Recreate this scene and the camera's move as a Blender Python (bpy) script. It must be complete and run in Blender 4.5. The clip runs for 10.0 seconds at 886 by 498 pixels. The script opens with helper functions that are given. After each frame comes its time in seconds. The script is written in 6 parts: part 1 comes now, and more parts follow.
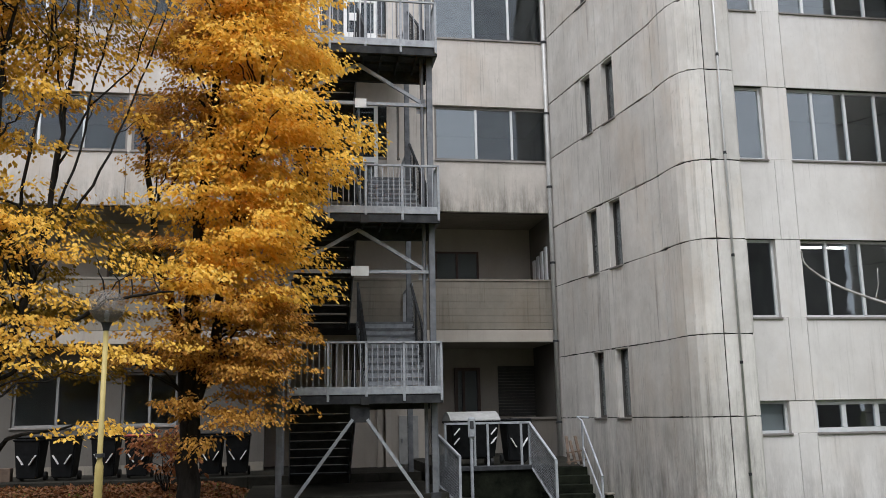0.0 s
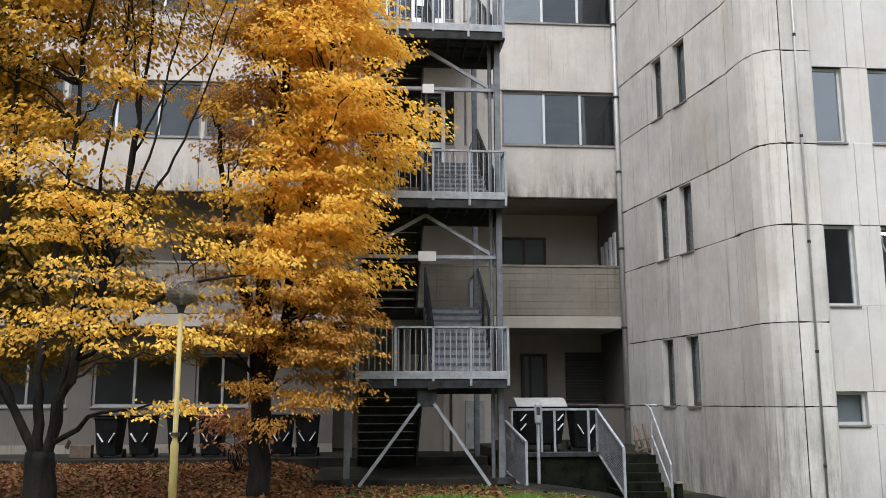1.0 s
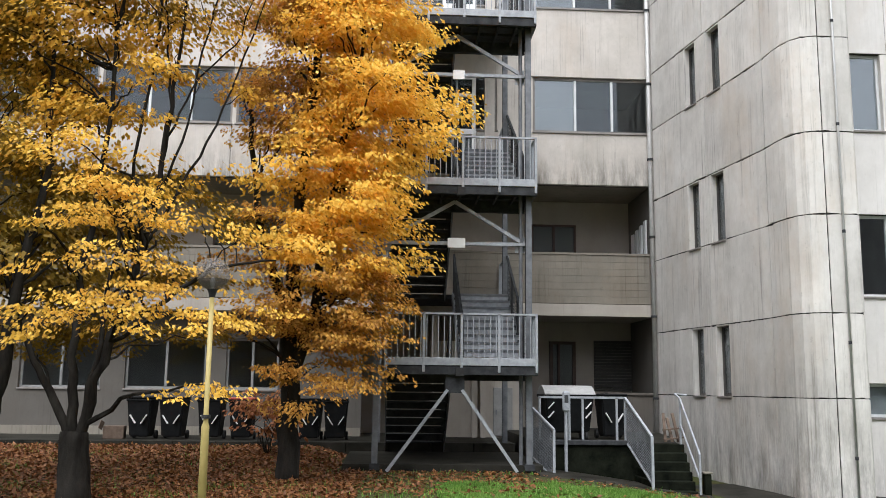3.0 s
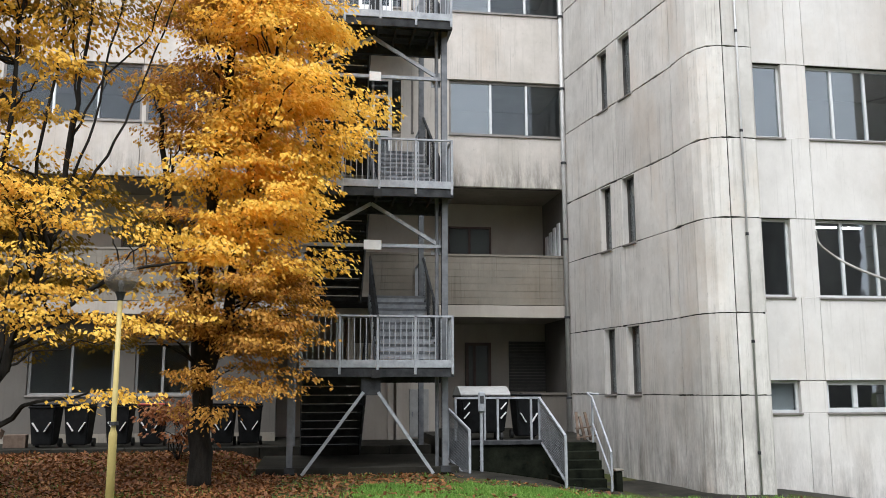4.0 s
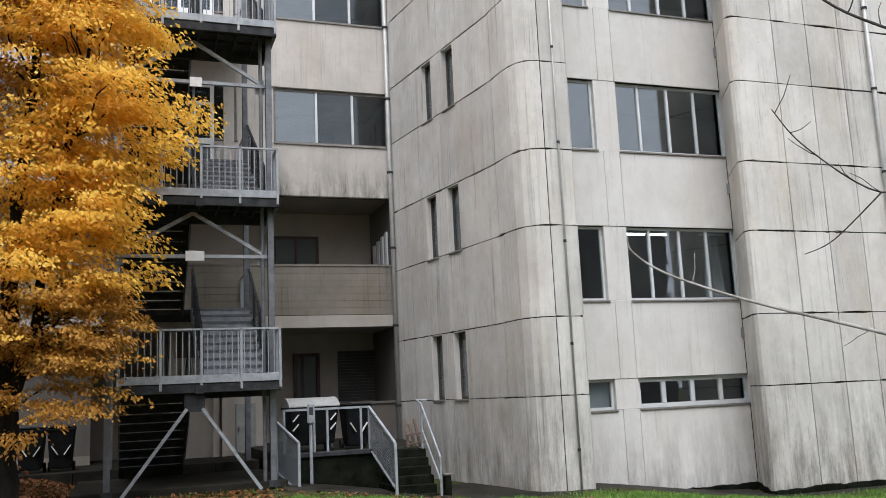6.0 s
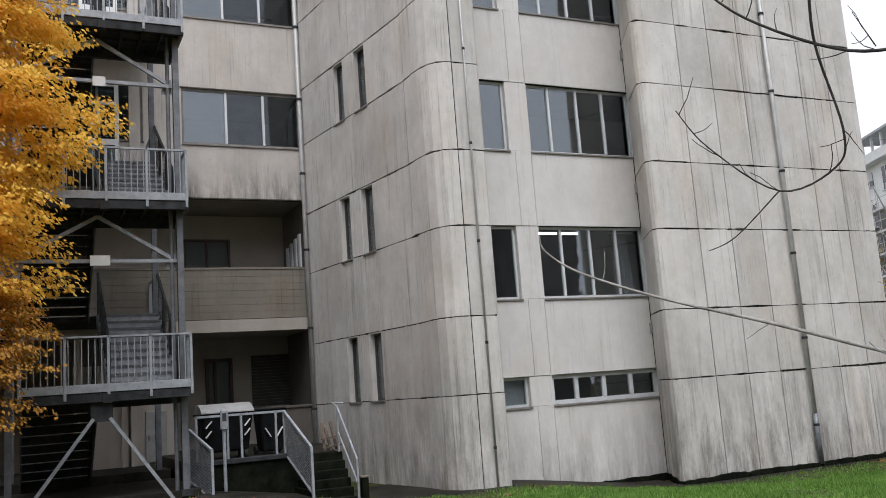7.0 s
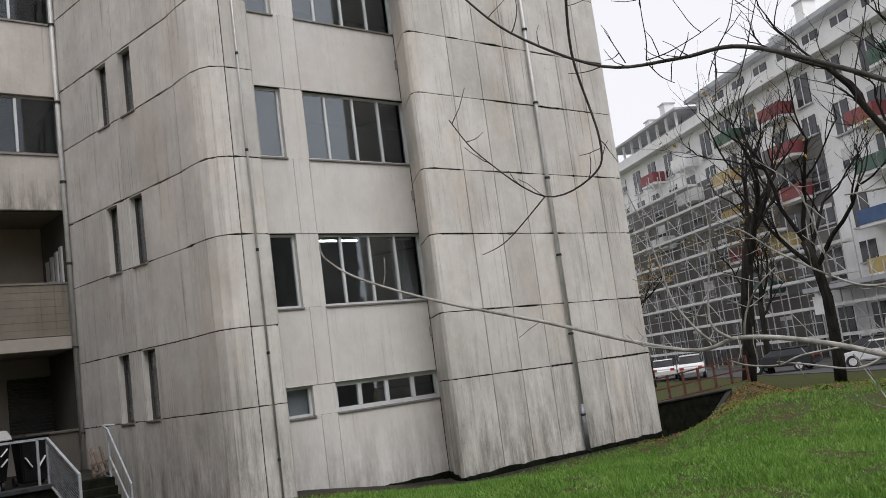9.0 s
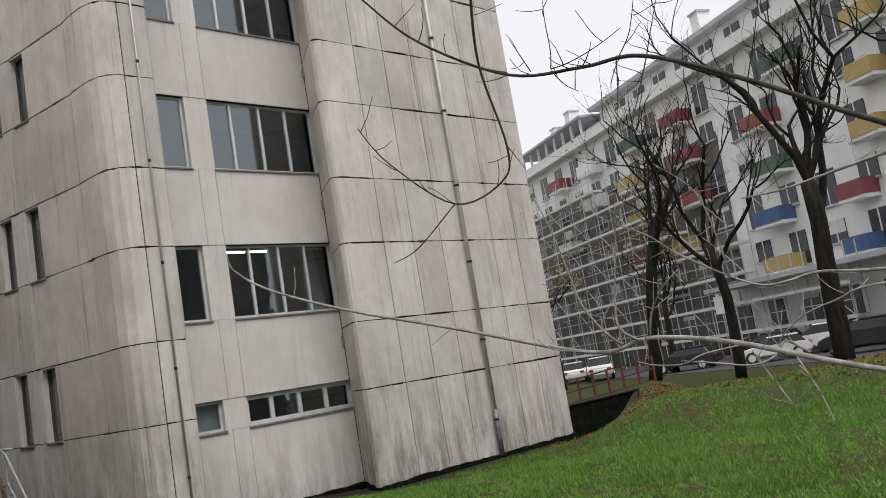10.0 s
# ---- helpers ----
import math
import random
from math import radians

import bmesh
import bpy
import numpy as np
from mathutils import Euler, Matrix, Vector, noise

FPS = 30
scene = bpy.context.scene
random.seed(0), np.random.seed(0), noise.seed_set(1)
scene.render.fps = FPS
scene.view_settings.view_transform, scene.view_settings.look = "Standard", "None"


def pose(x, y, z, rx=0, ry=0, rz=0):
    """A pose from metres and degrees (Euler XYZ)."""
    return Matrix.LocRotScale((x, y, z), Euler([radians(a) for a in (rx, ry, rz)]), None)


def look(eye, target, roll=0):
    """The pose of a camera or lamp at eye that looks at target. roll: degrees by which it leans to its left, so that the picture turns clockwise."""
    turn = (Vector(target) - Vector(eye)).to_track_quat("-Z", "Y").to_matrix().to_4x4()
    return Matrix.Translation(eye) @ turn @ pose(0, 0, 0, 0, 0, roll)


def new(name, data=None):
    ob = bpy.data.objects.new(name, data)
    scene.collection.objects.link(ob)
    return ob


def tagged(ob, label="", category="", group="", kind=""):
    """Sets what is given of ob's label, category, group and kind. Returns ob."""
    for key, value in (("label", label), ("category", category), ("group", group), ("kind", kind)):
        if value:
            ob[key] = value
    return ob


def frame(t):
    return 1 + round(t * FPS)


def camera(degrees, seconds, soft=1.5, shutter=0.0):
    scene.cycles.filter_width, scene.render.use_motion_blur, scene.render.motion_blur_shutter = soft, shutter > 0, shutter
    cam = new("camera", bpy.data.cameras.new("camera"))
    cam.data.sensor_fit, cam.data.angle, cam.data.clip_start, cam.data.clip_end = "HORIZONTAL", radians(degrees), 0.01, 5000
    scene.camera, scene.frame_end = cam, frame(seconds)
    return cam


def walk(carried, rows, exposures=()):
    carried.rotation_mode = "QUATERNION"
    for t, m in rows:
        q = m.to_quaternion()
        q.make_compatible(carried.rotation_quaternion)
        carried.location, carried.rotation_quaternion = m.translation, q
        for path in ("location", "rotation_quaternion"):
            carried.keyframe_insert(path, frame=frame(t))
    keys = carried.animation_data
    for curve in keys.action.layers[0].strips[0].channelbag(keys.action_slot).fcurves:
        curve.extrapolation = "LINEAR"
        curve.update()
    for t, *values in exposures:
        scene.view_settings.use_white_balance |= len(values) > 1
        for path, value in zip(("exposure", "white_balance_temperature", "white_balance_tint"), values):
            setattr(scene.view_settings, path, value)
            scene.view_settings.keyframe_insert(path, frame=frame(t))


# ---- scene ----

# camera: it stands in one spot and pans
cam = camera(52.76, 10.0, soft=0.72)
EYE = 1.7
ROWS = [
    (0.0, -9.351, 10.573, 1.067), (0.5, -7.763, 10.35, 0.667), (1.0, -5.15, 9.684, 0.148), (1.5, -2.705, 9.1, -0.253),
    (2.0, -1.518, 8.504, -0.527), (2.2, -1.504, 8.473, -0.695), (3.3, -4.836, 8.922, -0.514), (3.5, -6.007, 8.902, -0.407),
    (4.0, -8.689, 8.963, 0.154), (4.5, -11.11, 9.232, 0.553), (5.0, -14.386, 9.49, 1.134), (6.5, -21.753, 9.095, 3.354),
    (7.0, -24.762, 9.03, 4.177), (7.5, -28.632, 8.987, 5.309), (8.0, -30.997, 8.736, 6.148), (8.5, -35.062, 8.271, 6.971),
    (9.0, -38.506, 8.085, 7.573), (9.5, -41.36, 7.964, 8.726), (10.0, -44.059, 7.79, 9.469),
]
EXPOSURES = [
    (0.0, 0.68, 6150, 11), (0.5, 0.78, 6150, 11), (1.0, 0.92, 6150, 11), (2.0, 1.05, 6150, 11), (3.5, 1.14, 6150, 10), (5.0, 1.1, 6080, 10), (6.5, 0.59, 6130, 12),
    (8.0, 0.34, 6230, 13), (10.0, 0.24, 6480, 13),
]
walk(cam, [(t, pose(0, 0, EYE, 90 + pitch, roll, yaw)) for t, yaw, pitch, roll in ROWS], EXPOSURES)

# light: an overcast sky
SUN_AZ, SUN_EL = radians(194), radians(60)
world = bpy.data.worlds.new("world")
scene.world = world
world.use_nodes = True
wn = world.node_tree.nodes
wl = world.node_tree.links
bg = wn["Background"]
sky = wn.new("ShaderNodeTexSky")
sky.sky_type = "NISHITA"
sky.sun_disc = False
sky.sun_elevation = SUN_EL
sky.sun_rotation = SUN_AZ
sky.dust_density = 6.0
hsv = wn.new("ShaderNodeHueSaturation")
hsv.inputs["Saturation"].default_value = 0.12
mixw = wn.new("ShaderNodeMix")
mixw.data_type = "RGBA"
mixw.inputs["Factor"].default_value = 0.75
mixw.inputs["B"].default_value = (11.0, 11.1, 11.3, 1)
wl.new(sky.outputs["Color"], hsv.inputs["Color"])
wl.new(hsv.outputs["Color"], mixw.inputs["A"])
wl.new(mixw.outputs["Result"], bg.inputs["Color"])
bg.inputs["Strength"].default_value = 0.085
sun_data = bpy.data.lights.new("sun", "SUN")
sun_data.energy = 1.5
sun_data.angle = radians(40)
sun_data.color = (1.0, 0.985, 0.97)
sun = new("sun", sun_data)
sun.matrix_world = look((0, 0, 60), (60 * math.sin(radians(14)), 60 * math.cos(radians(14)), -45))


# ---- materials ----
def mat(name, base, rough=0.8, metal=0.0, spec=0.5):
    m = bpy.data.materials.new(name)
    m.use_nodes = True
    b = m.node_tree.nodes["Principled BSDF"]
    b.inputs["Base Color"].default_value = (*base, 1)
    b.inputs["Roughness"].default_value = rough
    b.inputs["Metallic"].default_value = metal
    b.inputs["Specular IOR Level"].default_value = spec
    return m


def mottled(name, a, b, scale=3.0, rough=0.8, metal=0.0, fine=40.0, bump=0.2, stretch=(1, 1, 1), per_object=0.0, per_island=0.0, spec=0.5):
    """Two-scale noise between the colours a and b, with fine relief."""
    m = mat(name, a, rough, metal, spec)
    n, l = m.node_tree.nodes, m.node_tree.links
    bs = n["Principled BSDF"]
    co = n.new("ShaderNodeTexCoord")
    mp = n.new("ShaderNodeMapping")
    mp.inputs["Scale"].default_value = stretch
    l.new(co.outputs["Object"], mp.inputs["Vector"])
    n1 = n.new("ShaderNodeTexNoise")
    n1.inputs["Scale"].default_value = scale
    n1.inputs["Detail"].default_value = 8
    n1.inputs["Roughness"].default_value = 0.65
    l.new(mp.outputs["Vector"], n1.inputs["Vector"])
    n2 = n.new("ShaderNodeTexNoise")
    n2.inputs["Scale"].default_value = fine
    n2.inputs["Detail"].default_value = 4
    l.new(co.outputs["Object"], n2.inputs["Vector"])
    r = n.new("ShaderNodeValToRGB")
    r.color_ramp.elements[0].position, r.color_ramp.elements[1].position = 0.32, 0.68
    r.color_ramp.elements[0].color, r.color_ramp.elements[1].color = (*a, 1), (*b, 1)
    l.new(n1.outputs["Fac"], r.inputs["Fac"])
    out = r.outputs["Color"]
    if per_object or per_island:
        src = n.new("ShaderNodeObjectInfo").outputs["Random"] if per_object else n.new("ShaderNodeNewGeometry").outputs["Random Per Island"]
        k = per_object or per_island
        mr = n.new("ShaderNodeMapRange")
        mr.inputs["To Min"].default_value, mr.inputs["To Max"].default_value = 1 - k, 1 + k
        l.new(src, mr.inputs["Value"])
        mx = n.new("ShaderNodeVectorMath")
        mx.operation = "SCALE"
        l.new(out, mx.inputs[0])
        l.new(mr.outputs["Result"], mx.inputs["Scale"])
        out = mx.outputs["Vector"]
    l.new(out, bs.inputs["Base Color"])
    bp = n.new("ShaderNodeBump")
    bp.inputs["Strength"].default_value = bump
    bp.inputs["Distance"].default_value = 0.01
    l.new(n2.outputs["Fac"], bp.inputs["Height"])
    l.new(bp.outputs["Normal"], bs.inputs["Normal"])
    return m


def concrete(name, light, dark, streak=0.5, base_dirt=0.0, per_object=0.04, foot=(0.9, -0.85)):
    """Weathered concrete: cloudy tone, rain streaks that run down, pores."""
    m = mat(name, light, 0.85, 0, 0.3)
    n, l = m.node_tree.nodes, m.node_tree.links
    bs = n["Principled BSDF"]
    ge = n.new("ShaderNodeNewGeometry")

    def noise_at(scale, stretch, detail=6.0, rough=0.6):
        mp = n.new("ShaderNodeMapping")
        mp.inputs["Scale"].default_value = stretch
        l.new(ge.outputs["Position"], mp.inputs["Vector"])
        t = n.new("ShaderNodeTexNoise")
        t.inputs["Scale"].default_value = scale
        t.inputs["Detail"].default_value = detail
        t.inputs["Roughness"].default_value = rough
        l.new(mp.outputs["Vector"], t.inputs["Vector"])
        return t.outputs["Fac"]

    def ramp(src, lo, hi):
        t = n.new("ShaderNodeMapRange")
        t.inputs["From Min"].default_value, t.inputs["From Max"].default_value = lo, hi
        l.new(src, t.inputs["Value"])
        return t.outputs["Result"]

    def mul(a, b):
        t = n.new("ShaderNodeMath")
        t.operation = "MULTIPLY"
        for i, v in enumerate((a, b)):
            if isinstance(v, float):
                t.inputs[i].default_value = v
            else:
                l.new(v, t.inputs[i])
        return t.outputs["Value"]

    def blend(fac, a, col):
        t = n.new("ShaderNodeMix")
        t.data_type = "RGBA"
        if isinstance(fac, float):
            t.inputs["Factor"].default_value = fac
        else:
            l.new(fac, t.inputs["Factor"])
        if isinstance(a, tuple):
            t.inputs["A"].default_value = (*a, 1)
        else:
            l.new(a, t.inputs["A"])
        t.inputs["B"].default_value = (*col, 1)
        return t.outputs["Result"]

    cloud = ramp(noise_at(1.1, (1, 1, 0.8), 8.0, 0.7), 0.34, 0.72)
    runs = ramp(noise_at(1.0, (5.0, 5.0, 0.16), 8.0, 0.72), 0.54, 0.74)
    fine_runs = ramp(noise_at(1.0, (15.0, 15.0, 0.30), 6.0, 0.7), 0.56, 0.66)
    where = ramp(noise_at(0.8, (1, 1, 0.8), 6.0, 0.7), 0.40, 0.60)
    rust = ramp(noise_at(0.55, (1.0, 1.0, 0.5), 7.0, 0.7), 0.50, 0.70)
    mid = tuple((a + b) / 2 for a, b in zip(light, dark))
    col = blend(mul(cloud, 0.6), light, mid)
    col = blend(mul(rust, 0.55 * streak), col, (light[0] * 0.78, light[1] * 0.68, light[2] * 0.58))
    spots = ramp(noise_at(7.0, (1, 1, 0.7), 8.0, 0.75), 0.60, 0.74)
    col = blend(mul(spots, 0.45 * streak), col, dark)
    grime = ramp(noise_at(0.42, (1, 1, 0.7), 9.0, 0.72), 0.46, 0.66)
    col = blend(mul(grime, 0.3 * streak), col, tuple(v * 1.5 for v in dark))
    col = blend(mul(mul(runs, where), streak * 0.75), col, dark)
    col = blend(mul(mul(fine_runs, where), streak * 0.5), col, tuple(v * 0.7 for v in dark))
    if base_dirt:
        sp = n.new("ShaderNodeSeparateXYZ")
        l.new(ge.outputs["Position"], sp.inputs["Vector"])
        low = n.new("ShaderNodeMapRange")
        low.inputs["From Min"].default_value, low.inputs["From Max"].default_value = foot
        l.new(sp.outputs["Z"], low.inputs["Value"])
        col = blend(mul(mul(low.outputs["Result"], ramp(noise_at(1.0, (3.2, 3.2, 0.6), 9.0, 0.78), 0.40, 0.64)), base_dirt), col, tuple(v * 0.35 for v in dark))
    oi = n.new("ShaderNodeObjectInfo")
    mr = n.new("ShaderNodeMapRange")
    mr.inputs["To Min"].default_value, mr.inputs["To Max"].default_value = 1 - per_object, 1 + per_object
    l.new(oi.outputs["Random"], mr.inputs["Value"])
    sc = n.new("ShaderNodeVectorMath")
    sc.operation = "SCALE"
    l.new(col, sc.inputs[0])
    l.new(mr.outputs["Result"], sc.inputs["Scale"])
    l.new(sc.outputs["Vector"], bs.inputs["Base Color"])
    bp = n.new("ShaderNodeBump")
    bp.inputs["Strength"].default_value = 0.25
    bp.inputs["Distance"].default_value = 0.01
    l.new(noise_at(45.0, (1, 1, 1), 5.0), bp.inputs["Height"])
    l.new(bp.outputs["Normal"], bs.inputs["Normal"])
    return m


def leafy(name, cols, trans=0.35):
    """Leaves: a colour from the row of cols for each leaf, some light through the blade."""
    m = mat(name, cols[0], 0.55, 0, 0.3)
    n, l = m.node_tree.nodes, m.node_tree.links
    bs = n["Principled BSDF"]
    ge = n.new("ShaderNodeNewGeometry")
    r = n.new("ShaderNodeValToRGB")
    while len(r.color_ramp.elements) < len(cols):
        r.color_ramp.elements.new(0.5)
    for i, c in enumerate(cols):
        r.color_ramp.elements[i].position = i / (len(cols) - 1)
        r.color_ramp.elements[i].color = (*c, 1)
    t = n.new("ShaderNodeTexNoise")
    t.inputs["Scale"].default_value = 0.8
    l.new(ge.outputs["Position"], t.inputs["Vector"])
    ad = n.new("ShaderNodeMath")
    ad.operation = "MULTIPLY_ADD"
    ad.inputs[1].default_value, ad.inputs[2].default_value = 0.6, -0.1
    l.new(ge.outputs["Random Per Island"], ad.inputs[0])
    sm = n.new("ShaderNodeMath")
    sm.operation = "ADD"
    l.new(ad.outputs["Value"], sm.inputs[0])
    hf = n.new("ShaderNodeMath")
    hf.operation = "MULTIPLY"
    hf.inputs[1].default_value = 0.6
    l.new(t.outputs["Fac"], hf.inputs[0])
    l.new(hf.outputs["Value"], sm.inputs[1])
    l.new(sm.outputs["Value"], r.inputs["Fac"])
    l.new(r.outputs["Color"], bs.inputs["Base Color"])
    tr = n.new("ShaderNodeBsdfTranslucent")
    l.new(r.outputs["Color"], tr.inputs["Color"])
    mx = n.new("ShaderNodeMixShader")
    mx.inputs["Fac"].default_value = trans
    l.new(bs.outputs["BSDF"], mx.inputs[1])
    l.new(tr.outputs["BSDF"], mx.inputs[2])
    l.new(mx.outputs["Shader"], n["Material Output"].inputs["Surface"])
    return m


def glass(name, tint=(0.80, 0.84, 0.86), ior=1.75):
    """Thin window glass: it mirrors by its angle and lets the rest through."""
    m = bpy.data.materials.new(name)
    m.use_nodes = True
    n, l = m.node_tree.nodes, m.node_tree.links
    n.remove(n["Principled BSDF"])
    g = n.new("ShaderNodeNewGeometry")
    t = n.new("ShaderNodeTexNoise")
    t.inputs["Scale"].default_value = 1.1
    l.new(g.outputs["Position"], t.inputs["Vector"])
    bp = n.new("ShaderNodeBump")
    bp.inputs["Strength"].default_value = 0.05
    bp.inputs["Distance"].default_value = 0.05
    l.new(t.outputs["Fac"], bp.inputs["Height"])
    gl = n.new("ShaderNodeBsdfGlossy")
    gl.inputs["Roughness"].default_value = 0.02
    gl.inputs["Color"].default_value = (0.9, 0.95, 1.0, 1)
    l.new(bp.outputs["Normal"], gl.inputs["Normal"])
    tr = n.new("ShaderNodeBsdfTransparent")
    tr.inputs["Color"].default_value = (*tint, 1)
    lw = n.new("ShaderNodeLayerWeight")
    pw = n.new("ShaderNodeMath")
    pw.operation = "POWER"
    pw.inputs[1].default_value = 4.0
    l.new(lw.outputs["Facing"], pw.inputs[0])
    fr = n.new("ShaderNodeMapRange")
    fr.inputs["To Min"].default_value = 1.6 * ((ior - 1) / (ior + 1)) ** 2
    l.new(pw.outputs["Value"], fr.inputs["Value"])
    mx = n.new("ShaderNodeMixShader")
    l.new(fr.outputs["Result"], mx.inputs["Fac"])
    l.new(tr.outputs["BSDF"], mx.inputs[1])
    l.new(gl.outputs["BSDF"], mx.inputs[2])
    l.new(mx.outputs["Shader"], n["Material Output"].inputs["Surface"])
    return m



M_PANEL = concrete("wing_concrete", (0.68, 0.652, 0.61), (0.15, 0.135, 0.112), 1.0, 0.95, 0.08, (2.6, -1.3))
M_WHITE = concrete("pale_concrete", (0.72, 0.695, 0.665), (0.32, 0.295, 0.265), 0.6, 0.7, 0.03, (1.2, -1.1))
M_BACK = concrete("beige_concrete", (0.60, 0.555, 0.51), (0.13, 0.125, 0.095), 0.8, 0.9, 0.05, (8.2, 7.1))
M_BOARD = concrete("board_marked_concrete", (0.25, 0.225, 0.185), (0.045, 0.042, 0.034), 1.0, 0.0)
M_JOINT = mottled("joint_mortar", (0.012, 0.012, 0.011), (0.09, 0.086, 0.08), 9, 0.95, spec=0.1)
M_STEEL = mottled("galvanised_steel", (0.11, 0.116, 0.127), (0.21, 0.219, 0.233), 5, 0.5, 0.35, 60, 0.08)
# dark steel for dark fittings, and for stair parts whose shade is in the colour
M_STEELDARK = mottled("dark_and_shaded_steel", (0.022, 0.023, 0.025), (0.06, 0.062, 0.065), 5, 0.8, 0.0, 60, 0.1, spec=0.12)
M_GLASS = glass("window_glass")
M_ALU = mottled("aluminium_frame", (0.60, 0.61, 0.61), (0.70, 0.71, 0.71), 4, 0.45, 0.15, 80, 0.04)
M_FRAMEDARK = mottled("brown_frame", (0.05, 0.045, 0.04), (0.09, 0.08, 0.07), 4, 0.6)
M_ROOM = mottled("dim_room", (0.20, 0.20, 0.195), (0.32, 0.31, 0.30), 2, 0.9)
M_GRASS = mottled("lawn_soil", (0.036, 0.058, 0.015), (0.058, 0.042, 0.018), 0.9, 0.95, 0, 60, 0.4, spec=0.15)
M_BARK = mottled("dark_bark", (0.007, 0.006, 0.005), (0.034, 0.031, 0.027), 6, 0.95, 0, 30, 0.8, (1, 1, 0.25), spec=0.1)
M_LEAF = leafy("autumn_leaves", [(0.58, 0.31, 0.045), (0.88, 0.55, 0.07), (0.95, 0.66, 0.13), (0.96, 0.76, 0.25)], 0.5)
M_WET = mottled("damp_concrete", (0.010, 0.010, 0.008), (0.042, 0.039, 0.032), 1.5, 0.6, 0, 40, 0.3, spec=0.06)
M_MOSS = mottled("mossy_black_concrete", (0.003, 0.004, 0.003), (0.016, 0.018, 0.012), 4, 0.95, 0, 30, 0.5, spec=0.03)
M_RAIL = mottled("grey_rail_paint", (0.25, 0.264, 0.284), (0.41, 0.43, 0.455), 7, 0.5, 0.15, 60, 0.06)
M_FRAMEBROWN = mottled("red_brown_frame", (0.06, 0.035, 0.028), (0.10, 0.065, 0.05), 5, 0.6)
# glass copy that mirrors less: blocked sky reflections are put into the material
M_GLASSDARK = glass("low_mirror_glass", (0.72, 0.76, 0.78), 1.42)
M_SHUTTER = mottled("dark_shutter", (0.045, 0.043, 0.040), (0.075, 0.072, 0.066), 3, 0.6)
M_WOOD = mottled("grey_wood", (0.08, 0.05, 0.035), (0.14, 0.10, 0.07), 8, 0.8)
M_PIPE = mottled("zinc_pipe", (0.40, 0.40, 0.39), (0.55, 0.54, 0.52), 3, 0.5, 0.25)
M_PIPEDULL = mottled("dull_grey_paint", (0.20, 0.20, 0.195), (0.30, 0.30, 0.29), 4, 0.6)
M_SILL = mottled("weathered_sill", (0.16, 0.145, 0.13), (0.26, 0.24, 0.22), 5, 0.6, 0.2)
M_PAPER = mottled("white_sheet", (0.74, 0.74, 0.73), (0.82, 0.82, 0.81), 6, 0.6)
M_BIN = mottled("black_plastic", (0.005, 0.0055, 0.006), (0.012, 0.0125, 0.013), 6, 0.6, spec=0.12)
M_LID = mottled("pale_plastic", (0.30, 0.30, 0.29), (0.42, 0.42, 0.41), 6, 0.5)
M_RUBBER = mottled("rubber", (0.012, 0.012, 0.012), (0.03, 0.03, 0.03), 9, 0.8)
M_RED = mottled("red_plastic", (0.30, 0.03, 0.02), (0.42, 0.06, 0.04), 5, 0.5)
M_YELLOW = mottled("yellow_paint", (0.33, 0.26, 0.08), (0.46, 0.36, 0.13), 4, 0.55)
M_GLOBE = mat("smoky_globe", (0.22, 0.19, 0.165), 0.25, 0, 0.3)
M_GLOBE.node_tree.nodes["Principled BSDF"].inputs["Alpha"].default_value = 0.34
M_BOWL = mat("dark_bowl", (0.035, 0.027, 0.022), 0.35, 0, 0.2)
M_BOWL.node_tree.nodes["Principled BSDF"].inputs["Alpha"].default_value = 0.65
M_LEAFBROWN = leafy("russet_leaves", [(0.25, 0.11, 0.025), (0.43, 0.21, 0.035), (0.60, 0.33, 0.055), (0.74, 0.47, 0.11)], 0.4)
M_LEAFOLIVE = leafy("olive_leaves", [(0.36, 0.20, 0.03), (0.58, 0.345, 0.042), (0.76, 0.465, 0.06), (0.87, 0.55, 0.09)], 0.42)
M_LEAFYELLOW = leafy("yellow_leaves", [(0.48, 0.27, 0.04), (0.72, 0.43, 0.05), (0.86, 0.55, 0.09), (0.92, 0.66, 0.19)], 0.42)
# darker leaf copy: shade within crowns put into the colour; also dull last leaves
M_LEAFDARK = leafy("dull_and_shaded_leaves", [(0.12, 0.09, 0.02), (0.22, 0.15, 0.025), (0.36, 0.23, 0.03), (0.48, 0.30, 0.04)])
M_LEAFRED = leafy("red_brown_leaves", [(0.20, 0.07, 0.03), (0.32, 0.12, 0.05), (0.42, 0.18, 0.07), (0.45, 0.24, 0.10)])
M_LITTER = leafy("fallen_leaf", [(0.06, 0.024, 0.01), (0.13, 0.05, 0.018), (0.21, 0.085, 0.028), (0.32, 0.17, 0.06)], 0.1)
M_BLADE = leafy("grass_blades", [(0.065, 0.14, 0.022), (0.11, 0.23, 0.035), (0.18, 0.33, 0.06), (0.32, 0.43, 0.12)], 0.35)
M_TWIG = mottled("pale_bark", (0.13, 0.12, 0.105), (0.44, 0.42, 0.39), 9, 0.85, 0, 50, 0.5)
# dark copy of the pale bark: silhouette against the sky put into the colour
M_TWIGDARK = mottled("silhouette_bark", (0.02, 0.018, 0.016), (0.09, 0.082, 0.074), 9, 0.9, 0, 50, 0.5)
M_ASPHALT = mottled("asphalt", (0.045, 0.046, 0.05), (0.075, 0.076, 0.08), 1.0, 0.8)
M_RUST = mottled("rusty_tube", (0.10, 0.035, 0.025), (0.18, 0.07, 0.05), 8, 0.8)
